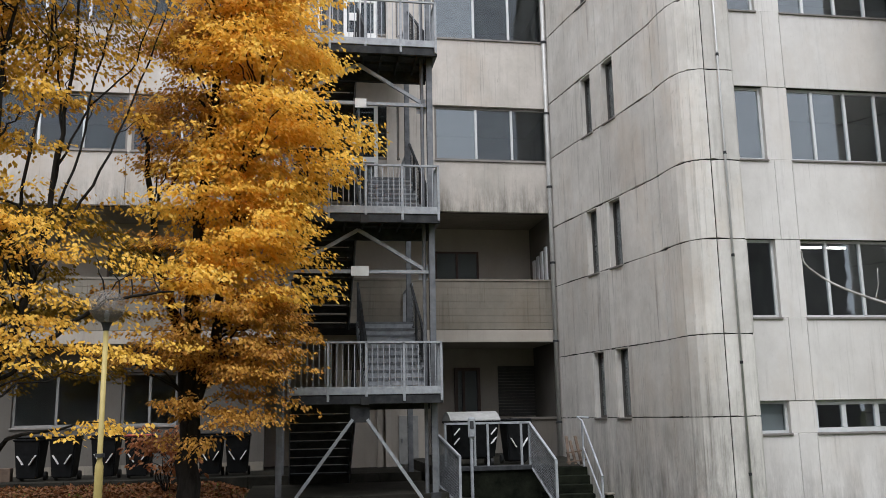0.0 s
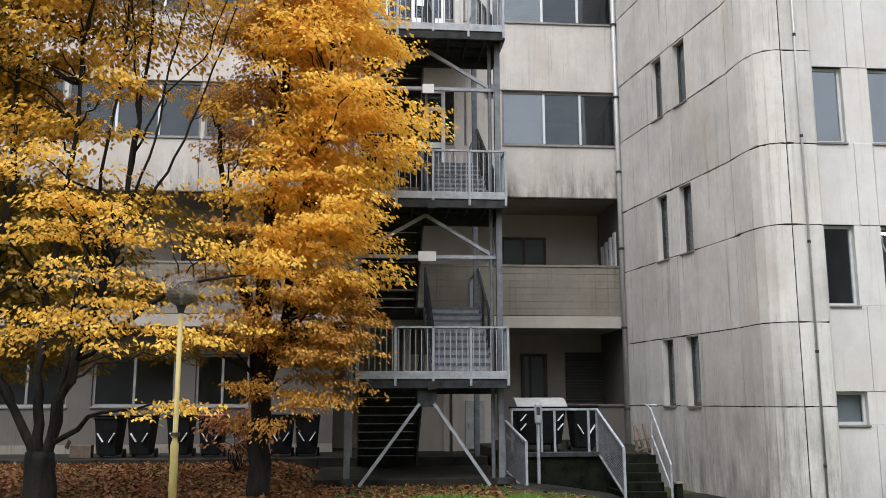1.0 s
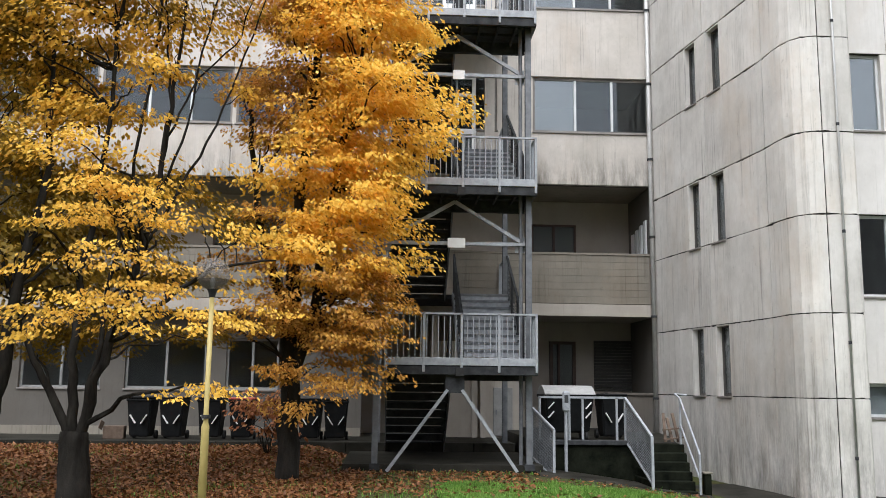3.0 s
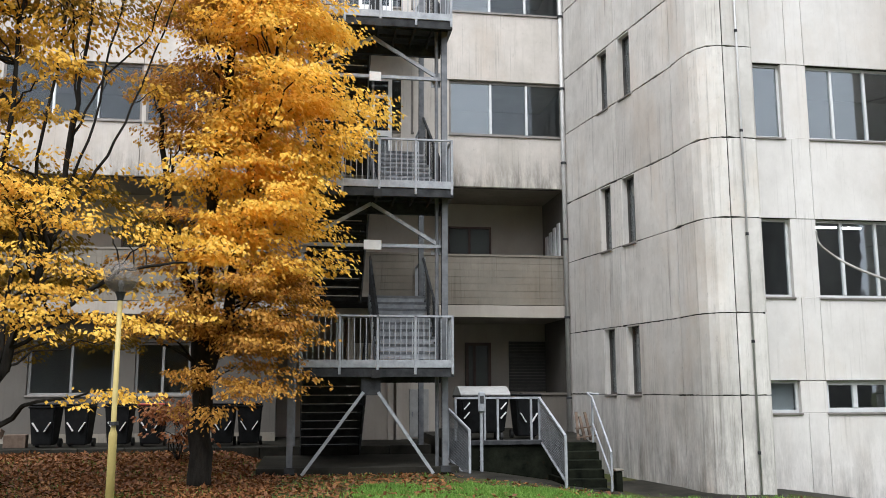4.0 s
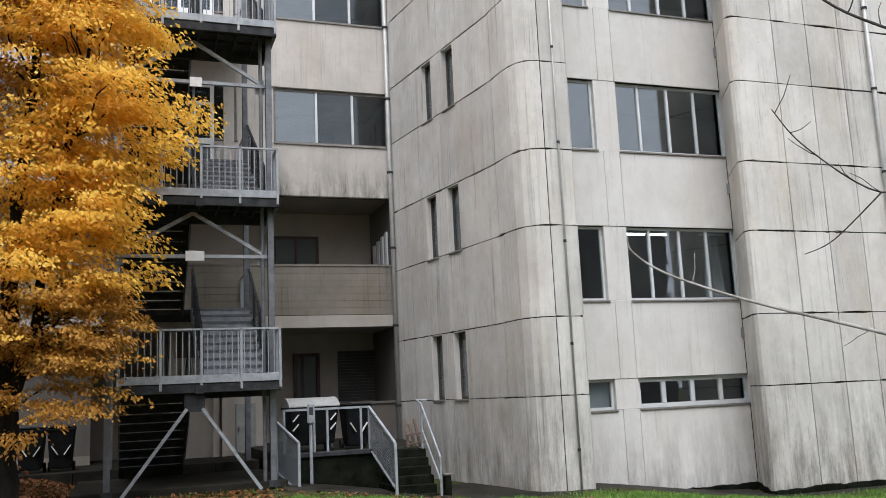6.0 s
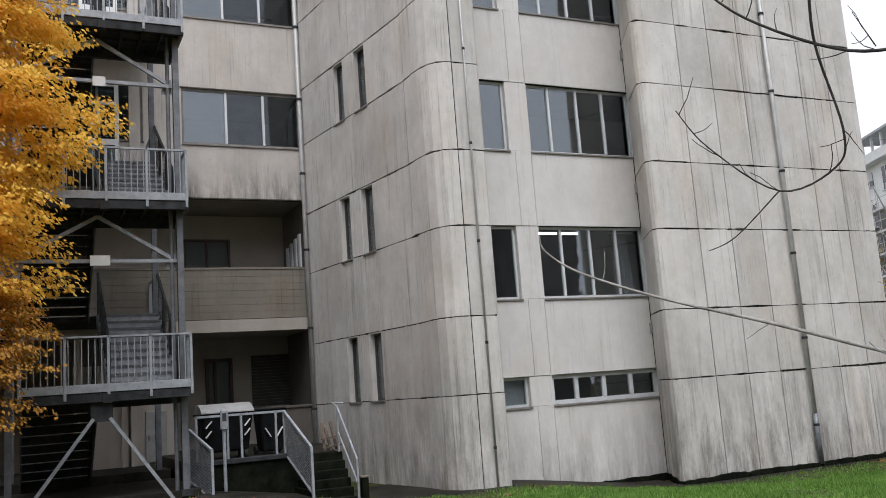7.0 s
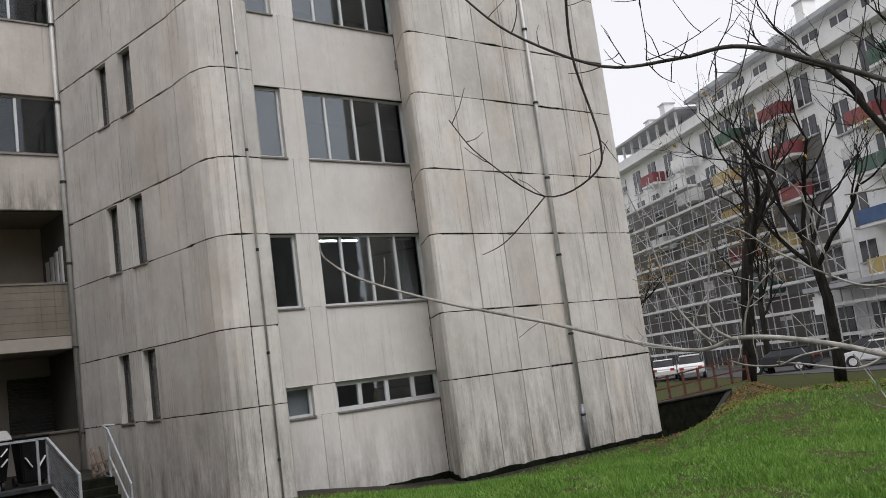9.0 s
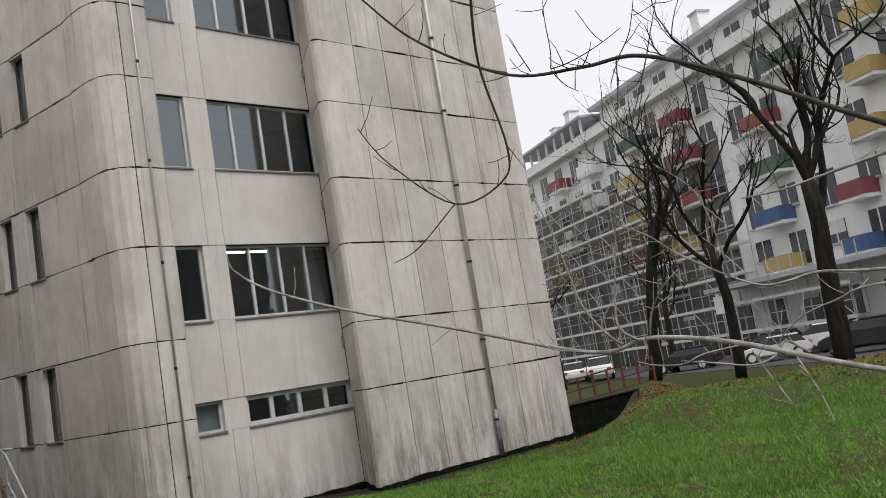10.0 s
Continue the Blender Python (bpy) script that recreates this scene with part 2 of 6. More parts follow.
M_HOUSE = concrete("render_pale", (0.83, 0.83, 0.825), (0.45, 0.45, 0.45), 0.3, 0.0)
M_ROOFGREY = mottled("grey_roof", (0.36, 0.37, 0.39), (0.48, 0.49, 0.51), 1.2, 0.7)
M_WINDARK = mottled("far_window", (0.02, 0.022, 0.026), (0.05, 0.053, 0.06), 0.8, 0.12)
M_BALRED = mottled("red_panel", (0.19, 0.045, 0.05), (0.26, 0.07, 0.075), 1.5, 0.6)
M_BALGREEN = mottled("green_panel", (0.05, 0.10, 0.075), (0.075, 0.14, 0.105), 1.5, 0.6)
M_BALYELLOW = mottled("ochre_panel", (0.38, 0.28, 0.10), (0.46, 0.35, 0.14), 1.5, 0.6)
M_BALBLUE = mottled("blue_panel", (0.04, 0.085, 0.19), (0.065, 0.12, 0.25), 1.5, 0.6)
M_SCAFBOARD = mottled("scaffold_board", (0.50, 0.50, 0.49), (0.66, 0.66, 0.65), 2, 0.8)
M_CARWHITE = mottled("white_car_paint", (0.70, 0.70, 0.70), (0.76, 0.76, 0.76), 1, 0.25)
M_CARSILVER = mottled("silver_car_paint", (0.34, 0.35, 0.37), (0.40, 0.41, 0.43), 1, 0.3, 0.5)
M_CARDARK = mottled("dark_car_paint", (0.015, 0.017, 0.02), (0.03, 0.032, 0.036), 1, 0.25)
M_GLASSCAR = mottled("car_glass", (0.012, 0.014, 0.016), (0.02, 0.022, 0.025), 1, 0.05)
# dark grey that holds the netting and shadow behind the scaffolding
M_HOUSEMID = concrete("netting_shade_grey", (0.16, 0.155, 0.148), (0.07, 0.068, 0.065), 0.7, 0.0)
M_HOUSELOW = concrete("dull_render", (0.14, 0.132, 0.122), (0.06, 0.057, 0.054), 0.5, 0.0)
M_TUBE = mat("light_tube", (0.9, 0.9, 0.9))
M_TUBE.node_tree.nodes["Principled BSDF"].inputs["Emission Color"].default_value = (1.0, 0.95, 0.85, 1)
M_TUBE.node_tree.nodes["Principled BSDF"].inputs["Emission Strength"].default_value = 7.0
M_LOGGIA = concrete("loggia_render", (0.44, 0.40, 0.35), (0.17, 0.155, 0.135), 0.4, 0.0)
# dark copy of the loggia render: the overhang's shade is put into its colour
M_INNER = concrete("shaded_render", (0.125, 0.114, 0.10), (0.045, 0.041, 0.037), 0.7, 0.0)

# ---- mesh helpers ----
def mesh_of(name, bm, material, smooth=False):
    me = bpy.data.meshes.new(name)
    bm.to_mesh(me)
    bm.free()
    if smooth:
        for q in me.polygons:
            q.use_smooth = True
    if material:
        me.materials.append(material)
    return me


def part(name, bm, material, parent, label="", smooth=False):
    ob = new(name, mesh_of(name, bm, material, smooth))
    ob.parent = parent
    return tagged(ob, label)


def thing(name, label, category, at=(0, 0, 0), group="", kind="", turn=0.0):
    ob = new(name)
    ob.empty_display_size = 0.1
    ob.matrix_basis = pose(*at, 0, 0, turn)
    return tagged(ob, label, category, group, kind)


def solid(name, bm, material, label, category, group="", kind="", smooth=False):
    return tagged(new(name, mesh_of(name, bm, material, smooth)), label, category, group, kind)


def box(bm, x0, x1, y0, y1, z0, z1):
    v = [bm.verts.new(c) for c in ((x0, y0, z0), (x1, y0, z0), (x1, y1, z0), (x0, y1, z0), (x0, y0, z1), (x1, y0, z1), (x1, y1, z1), (x0, y1, z1))]
    for f in ((0, 3, 2, 1), (4, 5, 6, 7), (0, 1, 5, 4), (1, 2, 6, 5), (2, 3, 7, 6), (3, 0, 4, 7)):
        bm.faces.new([v[i] for i in f])
    return bm


def boxed(*a, bevel=0.0):
    bm = box(bmesh.new(), *a)
    if bevel:
        bmesh.ops.bevel(bm, geom=bm.edges[:], offset=bevel, segments=1, affect="EDGES")
    return bm


def prism(bm, plan, z0, z1):
    """An upright solid over the plan's corners (counter-clockwise from above)."""
    lo = [bm.verts.new((x, y, z0)) for x, y in plan]
    hi = [bm.verts.new((x, y, z1)) for x, y in plan]
    bm.faces.new(lo[::-1])
    bm.faces.new(hi)
    for i in range(len(plan)):
        j = (i + 1) % len(plan)
        bm.faces.new((lo[i], lo[j], hi[j], hi[i]))
    return bm


def bar(bm, a, b, w, h=None, up=(0, 0, 1)):
    """A straight bar of section w x h from a to b."""
    a, b = Vector(a), Vector(b)
    h = w if h is None else h
    d = (b - a).normalized()
    s = d.cross(Vector(up))
    s = s.normalized() if s.length > 1e-4 else Vector((1, 0, 0))
    u = s.cross(d)
    ring = [(-s * w / 2 - u * h / 2), (s * w / 2 - u * h / 2), (s * w / 2 + u * h / 2), (-s * w / 2 + u * h / 2)]
    lo = [bm.verts.new(a + o) for o in ring]
    hi = [bm.verts.new(b + o) for o in ring]
    bm.faces.new(lo)
    bm.faces.new(hi[::-1])
    for i in range(4):
        j = (i + 1) % 4
        bm.faces.new((lo[j], lo[i], hi[i], hi[j]))
    return bm


def tube(bm, pts, radii, sides=8):
    """A round, tapering tube along pts."""
    pts = [Vector(q) for q in pts]
    rings = []
    for i, q in enumerate(pts):
        d = (pts[min(i + 1, len(pts) - 1)] - pts[max(i - 1, 0)]).normalized()
        s = d.cross(Vector((0.31, 0.17, 0.94)))
        s = s.normalized() if s.length > 1e-3 else Vector((1, 0, 0))
        u = d.cross(s)
        r = radii[i] if isinstance(radii, (list, tuple)) else radii
        rings.append([bm.verts.new(q + (s * math.cos(k * math.tau / sides) + u * math.sin(k * math.tau / sides)) * r) for k in range(sides)])
    for a, b in zip(rings, rings[1:]):
        for k in range(sides):
            j = (k + 1) % sides
            bm.faces.new((a[k], a[j], b[j], b[k]))
    bm.faces.new(rings[0][::-1])
    bm.faces.new(rings[-1])
    return bm


def offset_path(path, d):
    """The polyline path moved d to its left (plan)."""
    out = []
    for i, (x, y) in enumerate(path):
        n = Vector((0, 0))
        for a, b in ((i - 1, i), (i, i + 1)):
            if a >= 0 and b < len(path):
                e = Vector((path[b][0] - path[a][0], path[b][1] - path[a][1])).normalized()
                n += Vector((-e.y, e.x))
        n.normalize()
        e = Vector((path[min(i + 1, len(path) - 1)][0] - path[max(i - 1, 0)][0], 0))
        out.append((x + n.x * d, y + n.y * d))
    return out


def path_cut(path, s0, s1):
    """The stretch of a polyline between the lengths s0 and s1."""
    out, run = [], 0.0
    for (ax, ay), (bx, by) in zip(path, path[1:]):
        e = math.hypot(bx - ax, by - ay)
        for s in (s0, s1):
            if run <= s <= run + e:
                k = (s - run) / e
                c = (ax + (bx - ax) * k, ay + (by - ay) * k)
                if not out or math.dist(out[-1], c) > 1e-5:
                    out.append(c)
        if s0 < run + e < s1 and math.dist(out[-1], (bx, by)) > 1e-5:
            out.append((bx, by))
        run += e
    return out


def strip(bm, path, depth, z0, z1):
    """A wall of that depth behind (to the left of) the path."""
    back = offset_path(path, depth)
    for i in range(len(path) - 1):
        prism(bm, [path[i], path[i + 1], back[i + 1], back[i]], z0, z1)
    return bm


# ---- ground ----
def ground_z(x, y):
    """Height of the ground: a flat yard, a dip along the wing, a bank before the street."""
    def ease(v, a, b):
        k = min(1.0, max(0.0, (v - a) / (b - a)))
        return k * k * (3 - 2 * k)
    z = 0.02 + (0.28 - 0.2 * ease(x, -1.8, -0.8)) * ease(y, 13.0, 21.5) * (1 - ease(x, 2.0, 5.5))
    z -= 0.36 * ease(x, 2.8, 7.0) * ease(y, 9.0, 15.5) + 0.50 * ease(x, 8.6, 14.0) * ease(y, 5.0, 14.5)
    r = math.hypot(x, y)
    a = math.atan2(x, y)
    flank = 1 - ease(a, radians(56), radians(60))
    side = ease(a, radians(50), radians(58))
    z += (0.8 - 0.38 * ease(a, radians(58), radians(68))) * side * ease(r, 15, 24) * (1 - ease(r, 25 + 14 * flank, 33 + 14 * flank))
    if 20.7 < x < 26.6 and 15.3 + (x - 20.9) * 0.482 < y < 18.2:
        z = -1.25
    far = -0.74
    k = ease(r, 27 + 11 * flank, 42 + 8 * flank) * ease(a, radians(35), radians(50))
    z += (far - z) * k
    return z


def build_ground():
    bm = bmesh.new()
    xs = [-400, -200, -90, -50, -30] + [-22 + 0.75 * i for i in range(90)] + [48, 60, 90, 150, 300, 600]
    ys = [-300, -100, -40, -15, -6] + [-3 + 0.75 * i for i in range(50)] + [38, 45, 60, 90, 150, 300, 600]
    grid = [[bm.verts.new((x, y, ground_z(x, y) + 0.02 * noise.noise((x * 0.7, y * 0.7, 0)))) for x in xs] for y in ys]
    for j in range(len(ys) - 1):
        for i in range(len(xs) - 1):
            bm.faces.new((grid[j][i], grid[j][i + 1], grid[j + 1][i + 1], grid[j + 1][i]))
    return solid("ground", bm, M_GRASS, "damp lawn and bare earth strewn with fallen leaves", "ground", kind="structure", smooth=True)


ground = build_ground()

# ---- the wing of the building ----
JOINTS = [-1.2, 1.58, 3.20, 5.13, 6.79, 8.76, 10.37, 12.36, 13.97, 15.96]
WING_PATH = [(7.06, 23.6), (7.84, 18.1), (7.855, 17.5), (7.89, 17.14), (7.97, 16.88), (8.11, 16.7), (8.3, 16.62), (8.5, 16.6), (9.04, 16.61), (9.1, 16.66), (9.45, 18.2)]
BLOCK_PATH = [(14.3, 18.2), (13.62, 16.98), (13.58, 16.86), (13.6, 16.76), (13.68, 16.7), (13.8, 16.68), (20.97, 16.68), (20.99, 16.72), (21.2, 30.0)]
NARROW = [(2.12, 2.70), (3.29, 3.90)]
WING_TOP = 15.96


def length_of(path):
    return sum(math.dist(a, b) for a, b in zip(path, path[1:]))


def fine_path(path, step=0.16):
    """The path with points at every step."""
    out = [path[0]]
    for a, b in zip(path, path[1:]):
        n = max(1, int(math.dist(a, b) / step))
        out += [(a[0] + (b[0] - a[0]) * k / n, a[1] + (b[1] - a[1]) * k / n) for k in range(1, n + 1)]
    return out


def pane_wall(name, path, rows, label):
    """A panelled wall: its backing, and one piece for each panel. rows: z0, z1 and the stretches of the path with panels."""
    wall = thing(name, label, "wall", kind="structure")
    back = bmesh.new()
    for z0, z1, cuts in rows:
        run = []
        for s0, s1 in cuts:
            if run and abs(run[-1][1] - s0) < 1e-4:
                run[-1][1] = s1
            else:
                run.append([s0, s1])
        for s0, s1 in run:
            q = path_cut(path, s0 + 0.01, s1 - 0.01)
            strip(back, offset_path(q, 0.025), 0.26, z0, z1)
    part("wall_core", back, M_JOINT, wall, "dark open joints between the panels")
    for z0, z1, cuts in rows:
        for s0, s1 in cuts:
            q = fine_path(path_cut(path, s0 + 0.012, s1 - 0.012), 0.055)
            o = offset_path(q, 0.05)
            bm = prism(bmesh.new(), q + o[::-1], z0 + 0.008, z1 - 0.008)
            for v in bm.verts:
                chip = 0.2 + 0.45 * noise.noise((v.co.x * 2.3, v.co.y * 2.3, v.co.z * 3.0)) + 0.8 * noise.noise((v.co.x * 11, v.co.y * 11, v.co.z)) + 0.5 * noise.noise((v.co.x * 31, v.co.y * 31, v.co.z))
                v.co.z += max(0.0, chip) * 0.034 * (1 if v.co.z < (z0 + z1) / 2 else -1)
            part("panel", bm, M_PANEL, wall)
    return wall


end = length_of(WING_PATH)
rows = []
for i, (z0, z1) in enumerate(zip(JOINTS, JOINTS[1:])):
    if i % 2:
        rows.append((z0, z1, [(0, 2.12), (2.70, 3.29), (3.90, 5.7), (5.7, 7.35), (7.35, end)]))
    else:
        rows.append((z0, z1, [(0, 3.1), (3.1, 5.7), (5.7, 7.35), (7.35, end)]))
wall_left = pane_wall("wall_wing_left", WING_PATH, rows, "weathered grey precast concrete wall with a rounded corner and dark streaks")

start = length_of(BLOCK_PATH[:6])
step = (20.97 - 13.8) / 7
cols = [0.0] + [start + step * k for k in range(1, 8)]
tail = length_of(BLOCK_PATH)
rows = [(z0, z1, list(zip(cols, cols[1:])) + [(cols[-1], tail)]) for z0, z1 in zip(JOINTS, JOINTS[1:])]
wall_block = pane_wall("wall_wing_block", BLOCK_PATH, rows, "stained grey precast concrete panel wall of the projecting block")

# pale face between the two, with the wide windows
WINDOW_ROWS = [(1.19, 1.88), (3.70, 5.46), (7.32, 9.07), (10.95, 12.70)]
SPANDRELS = [(-1.2, 1.19), (1.88, 3.70), (5.46, 7.32), (9.07, 10.95), (12.70, 15.96)]
COLUMNS = [(9.47, 9.87), (10.63, 11.25), (14.37, 14.6)]
FACE_Y = 18.2
wall_face = thing("wall_wing_face", "pale smooth concrete wall with rows of windows", "wall", kind="structure")
for z0, z1 in SPANDRELS:
    for x0, x1 in ((9.47, 10.78), (10.78, 11.22), (11.22, 14.29)):
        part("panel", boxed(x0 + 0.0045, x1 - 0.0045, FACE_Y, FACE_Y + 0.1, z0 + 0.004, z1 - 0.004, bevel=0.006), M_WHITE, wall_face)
    core = boxed(9.47, 14.4, FACE_Y + 0.02, FACE_Y + 0.28, z0, z1)
    part("wall_core", core, M_JOINT, wall_face)
for z0, z1 in WINDOW_ROWS:
    for x0, x1 in COLUMNS:
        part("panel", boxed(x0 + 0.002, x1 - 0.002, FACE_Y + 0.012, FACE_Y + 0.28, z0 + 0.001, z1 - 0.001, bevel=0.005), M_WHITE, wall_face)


def window(name, at, turn, w, z0, z1, bays, label, frame_mat=None, reveal=0.12, sill=True, rail=None, fw=0.06, lining=False, pane_mat=None, bar_mat=None):
    """A window in local axes: x along the wall, y inwards. bays: widths as shares of w."""
    frame_mat = frame_mat or M_ALU
    win = thing(name, label, "window", (at[0], at[1], 0), kind="structure", turn=turn)
    bm = bmesh.new()
    y0, y1 = reveal, reveal + 0.07
    box(bm, 0, w, y0, y1, z1 - fw, z1)
    box(bm, 0, w, y0, y1, z0, z0 + fw)
    box(bm, 0, fw, y0, y1, z0 + fw, z1 - fw)
    box(bm, w - fw, w, y0, y1, z0 + fw, z1 - fw)
    part("window_frame", bm, frame_mat, win)
    total, x = sum(bays), 0.0
    for k, b in enumerate(bays):
        x2 = x + w * b / total
        if k:
            part("mullion", boxed(x - fw * 0.55, x + fw * 0.55, y0 - 0.012, y1 - 0.003, z0 + fw, z1 - fw, bevel=0.006), bar_mat or frame_mat, win)
        part("pane", boxed(x + 0.02, x2 - 0.02, y0 + 0.03, y0 + 0.042, z0 + 0.03, z1 - 0.03), (pane_mat[k] if isinstance(pane_mat, list) else pane_mat) or M_GLASS, win).visible_shadow = False
        if rail:
            part("transom", boxed(x + fw * 0.5, x2 - fw * 0.5, y0 - 0.004, y1 - 0.006, rail - 0.025, rail + 0.025), frame_mat, win)
        x = x2
    if lining:
        for a, b in ((0.0, 0.025), (w - 0.025, w)):
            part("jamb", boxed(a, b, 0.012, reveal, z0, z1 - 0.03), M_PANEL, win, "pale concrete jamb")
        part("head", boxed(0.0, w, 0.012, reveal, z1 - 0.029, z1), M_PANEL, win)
    if sill:
        part("window_sill", boxed(-0.02, w + 0.02, -0.035, y0 + 0.01, z0 - 0.05, z0 - 0.002, bevel=0.008), M_SILL, win, "brown-grey metal sill")
    return win


for i, (z0, z1) in enumerate(WINDOW_ROWS):
    window("window_1", (9.87, FACE_Y), 0, 0.76, z0, z1, [1], "single-pane aluminium window in the pale wall")
    if i == 0:
        window("window_2", (11.25, FACE_Y), 0, 3.12, z0, z1, [1, 1.1, 1.1, 1.1], "low aluminium strip window with four panes", fw=0.1)
    else:
        window("window_2", (11.25, FACE_Y), 0, 3.12, z0, z1, [0.82, 1.03, 0.97, 1.0], "wide aluminium window with four panes")
slope = math.degrees(math.atan2(18.1 - 23.6, 7.84 - 7.06))
for z0, z1 in ((1.58, 3.20), (5.13, 6.79), (8.76, 10.37), (12.36, 13.97)):
    for s0, s1 in NARROW:
        x, y = path_cut(WING_PATH, s0, s1)[0]
        window("window_3", (x, y), slope, s1 - s0, z0 + 0.004, z1 - 0.004, [1], "narrow dark slit window in a deep reveal", M_FRAMEDARK, 0.135, lining=True)

# rooms behind the wing's windows
rooms = thing("wall_wing_rooms", "dim interior walls behind the windows", "wall", kind="structure")
part("wall_core", boxed(7.7, 21.0, 23.0, 23.2, -1.2, 15.9), M_ROOM, rooms)
for z in (-0.9, 2.75, 6.35, 9.95, 13.6):
    bm = prism(bmesh.new(), [(7.45, 22.98), (8.05, 18.3), (8.3, 17.0), (9.0, 17.0), (9.2, 18.52), (14.2, 18.52), (14.3, 17.2), (20.9, 17.2), (20.9, 22.98)], z, z + 0.25)
    part("floor_slab", bm, M_ROOM, rooms)
part("partition", boxed(10.9, 11.0, 18.5, 23.0, -0.6, 15.9), M_ROOM, rooms)
for x0, x1 in ((13.25, 13.86), (13.96, 14.57)):
    tube_lamp = thing("tube_lamp", "lit fluorescent tube under the ceiling of a room", "lamp", group="tubes in the room")
    part("tube", boxed(x0, x1, 21.48, 21.54, 5.90, 5.95), M_TUBE, tube_lamp)
    part("housing", boxed(x0 - 0.04, x1 + 0.04, 21.44, 21.58, 5.95, 6.35), M_ALU, tube_lamp)
blind = thing("roller_blind", "lowered pale grey roller blind behind the low window", "blind", (10.25, 18.44, 0))
part("cloth", boxed(-0.33, 0.33, 0.0, 0.008, 1.26, 1.84), M_LID, blind)
part("bottom_bar", boxed(-0.33, 0.33, -0.008, 0.016, 1.235, 1.26, bevel=0.004), M_ALU, blind)
curtain = thing("curtain", "thin pale curtain gathered at the window's end", "curtain", (13.62, 18.62, 0))
bm = bmesh.new()
folds = [[bm.verts.new((0.62 * k / 40 * (1.0 - 0.25 * (1 - h)), 0.035 * math.sin(k * 0.95) * (0.5 + 0.5 * h), 3.76 + 1.6 * (1 - h))) for k in range(41)] for h in (0.0, 0.3, 0.65, 1.0)]
for r0, r1 in zip(folds, folds[1:]):
    for k in range(40):
        bm.faces.new((r0[k], r0[k + 1], r1[k + 1], r1[k]))
bmesh.ops.solidify(bm, geom=bm.faces[:], thickness=0.006)
part("cloth", bm, M_LID, curtain, smooth=True)
part("rail", boxed(-0.05, 0.68, -0.03, 0.03, 5.365, 5.40), M_ALU, curtain)
solid("roof_wing", prism(bmesh.new(), [(7.0, 31.0), (7.0, 23.0), (7.8, 18.1), (8.1, 16.8), (9.0, 16.7), (9.5, 18.2), (14.2, 18.2), (13.7, 16.75), (20.95, 16.75), (20.95, 31.0)], 15.97, 16.3), M_BOARD, "flat concrete roof of the wing", "roof", kind="structure")

# ---- the back facade ----
BACK_Y = 23.6
wall_back = thing("wall_back", "beige concrete facade with window bands above a shaded loggia", "wall", kind="structure")
for z0, z1 in ((7.22, 8.68), (10.28, 12.28), (13.9, 16.5)):
    x = -26.0
    for x1 in (-22.4, -18.8, -15.2, -11.6, -8.0, -4.4, -0.8, 3.45, 7.05):
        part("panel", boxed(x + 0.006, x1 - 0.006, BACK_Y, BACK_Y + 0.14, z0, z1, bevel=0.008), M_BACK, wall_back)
        x = x1
    part("wall_core", boxed(-26, 7.05, BACK_Y + 0.04, BACK_Y + 0.3, z0 + 0.02, z1 - 0.02), M_JOINT, wall_back)
bm = bmesh.new()
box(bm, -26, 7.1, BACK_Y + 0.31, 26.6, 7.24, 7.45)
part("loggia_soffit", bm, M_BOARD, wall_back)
part("inner_wall", boxed(-26, 8.5, 26.0, 26.3, -0.5, 7.23), M_LOGGIA, wall_back)
part("room_wall", boxed(-26, 8.5, 27.4, 27.6, 7.46, 16.5), M_ROOM, wall_back)
for z in (10.6, 14.2):
    part("floor_slab", boxed(-26, 7.4, BACK_Y + 0.3, 27.4, z, z + 0.25), M_ROOM, wall_back)
parapet = thing("parapet", "board-marked concrete parapet of the loggia, damp and streaked", "parapet", kind="structure")
for k in range(7):
    z = 3.97 + k * 0.188
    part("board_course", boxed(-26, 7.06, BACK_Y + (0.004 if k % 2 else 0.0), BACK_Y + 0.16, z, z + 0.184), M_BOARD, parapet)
part("slab_edge", boxed(-26, 7.06, BACK_Y - 0.03, 26.0, 3.63, 3.95), M_LOGGIA, parapet, "paler slab edge")
part("coping", boxed(-26, 7.06, BACK_Y - 0.02, BACK_Y + 0.2, 5.286, 5.34), M_BOARD, parapet)
for z0, z1 in ((8.7, 10.26), (12.3, 13.88)):
    x = -22.3
    for k in range(8):
        w = 3.5 if k < 7 else 3.25
        x0 = (-22.3, -18.7, -15.1, -11.5, -7.9, -4.3, -0.7, 3.8)[k]
        # panes that miss the sky's reflection get the less mirroring copy
        window("window_4", (x0, BACK_Y), 0, w, z0, z1, [1.15, 1, 1], "strip window with a brown outer frame and pale mullions", M_SILL, 0.08, bar_mat=M_ALU, pane_mat=M_GLASSDARK if k < 6 else [M_GLASS, M_GLASSDARK, M_GLASSDARK])
        part("pier", boxed(x0 + w, x0 + w + (0.1 if k < 6 else 1.0 if k == 6 else 0.001), BACK_Y + 0.05, BACK_Y + 0.3, z0 - 0.02, z1 + 0.02), M_BACK, wall_back)
solid("roof_main", boxed(-26, 7.0, BACK_Y - 0.1, 31, 16.5, 16.8), M_BOARD, "flat concrete roof over the back facade", "roof", kind="structure")
part("end_wall", boxed(-26.3, -26.0, BACK_Y, 31, -1, 16.5), M_BACK, wall_back)


# ---- ground floor and loggia behind the stairs ----
PAVE_Z = 0.40
pavement = thing("pavement", "dark damp concrete pavement along the facade with a low kerb", "pavement", kind="structure")
part("slab", boxed(-26, 3.0, 21.62, 26.0, -0.4, PAVE_Z, bevel=0.01), M_WET, pavement)
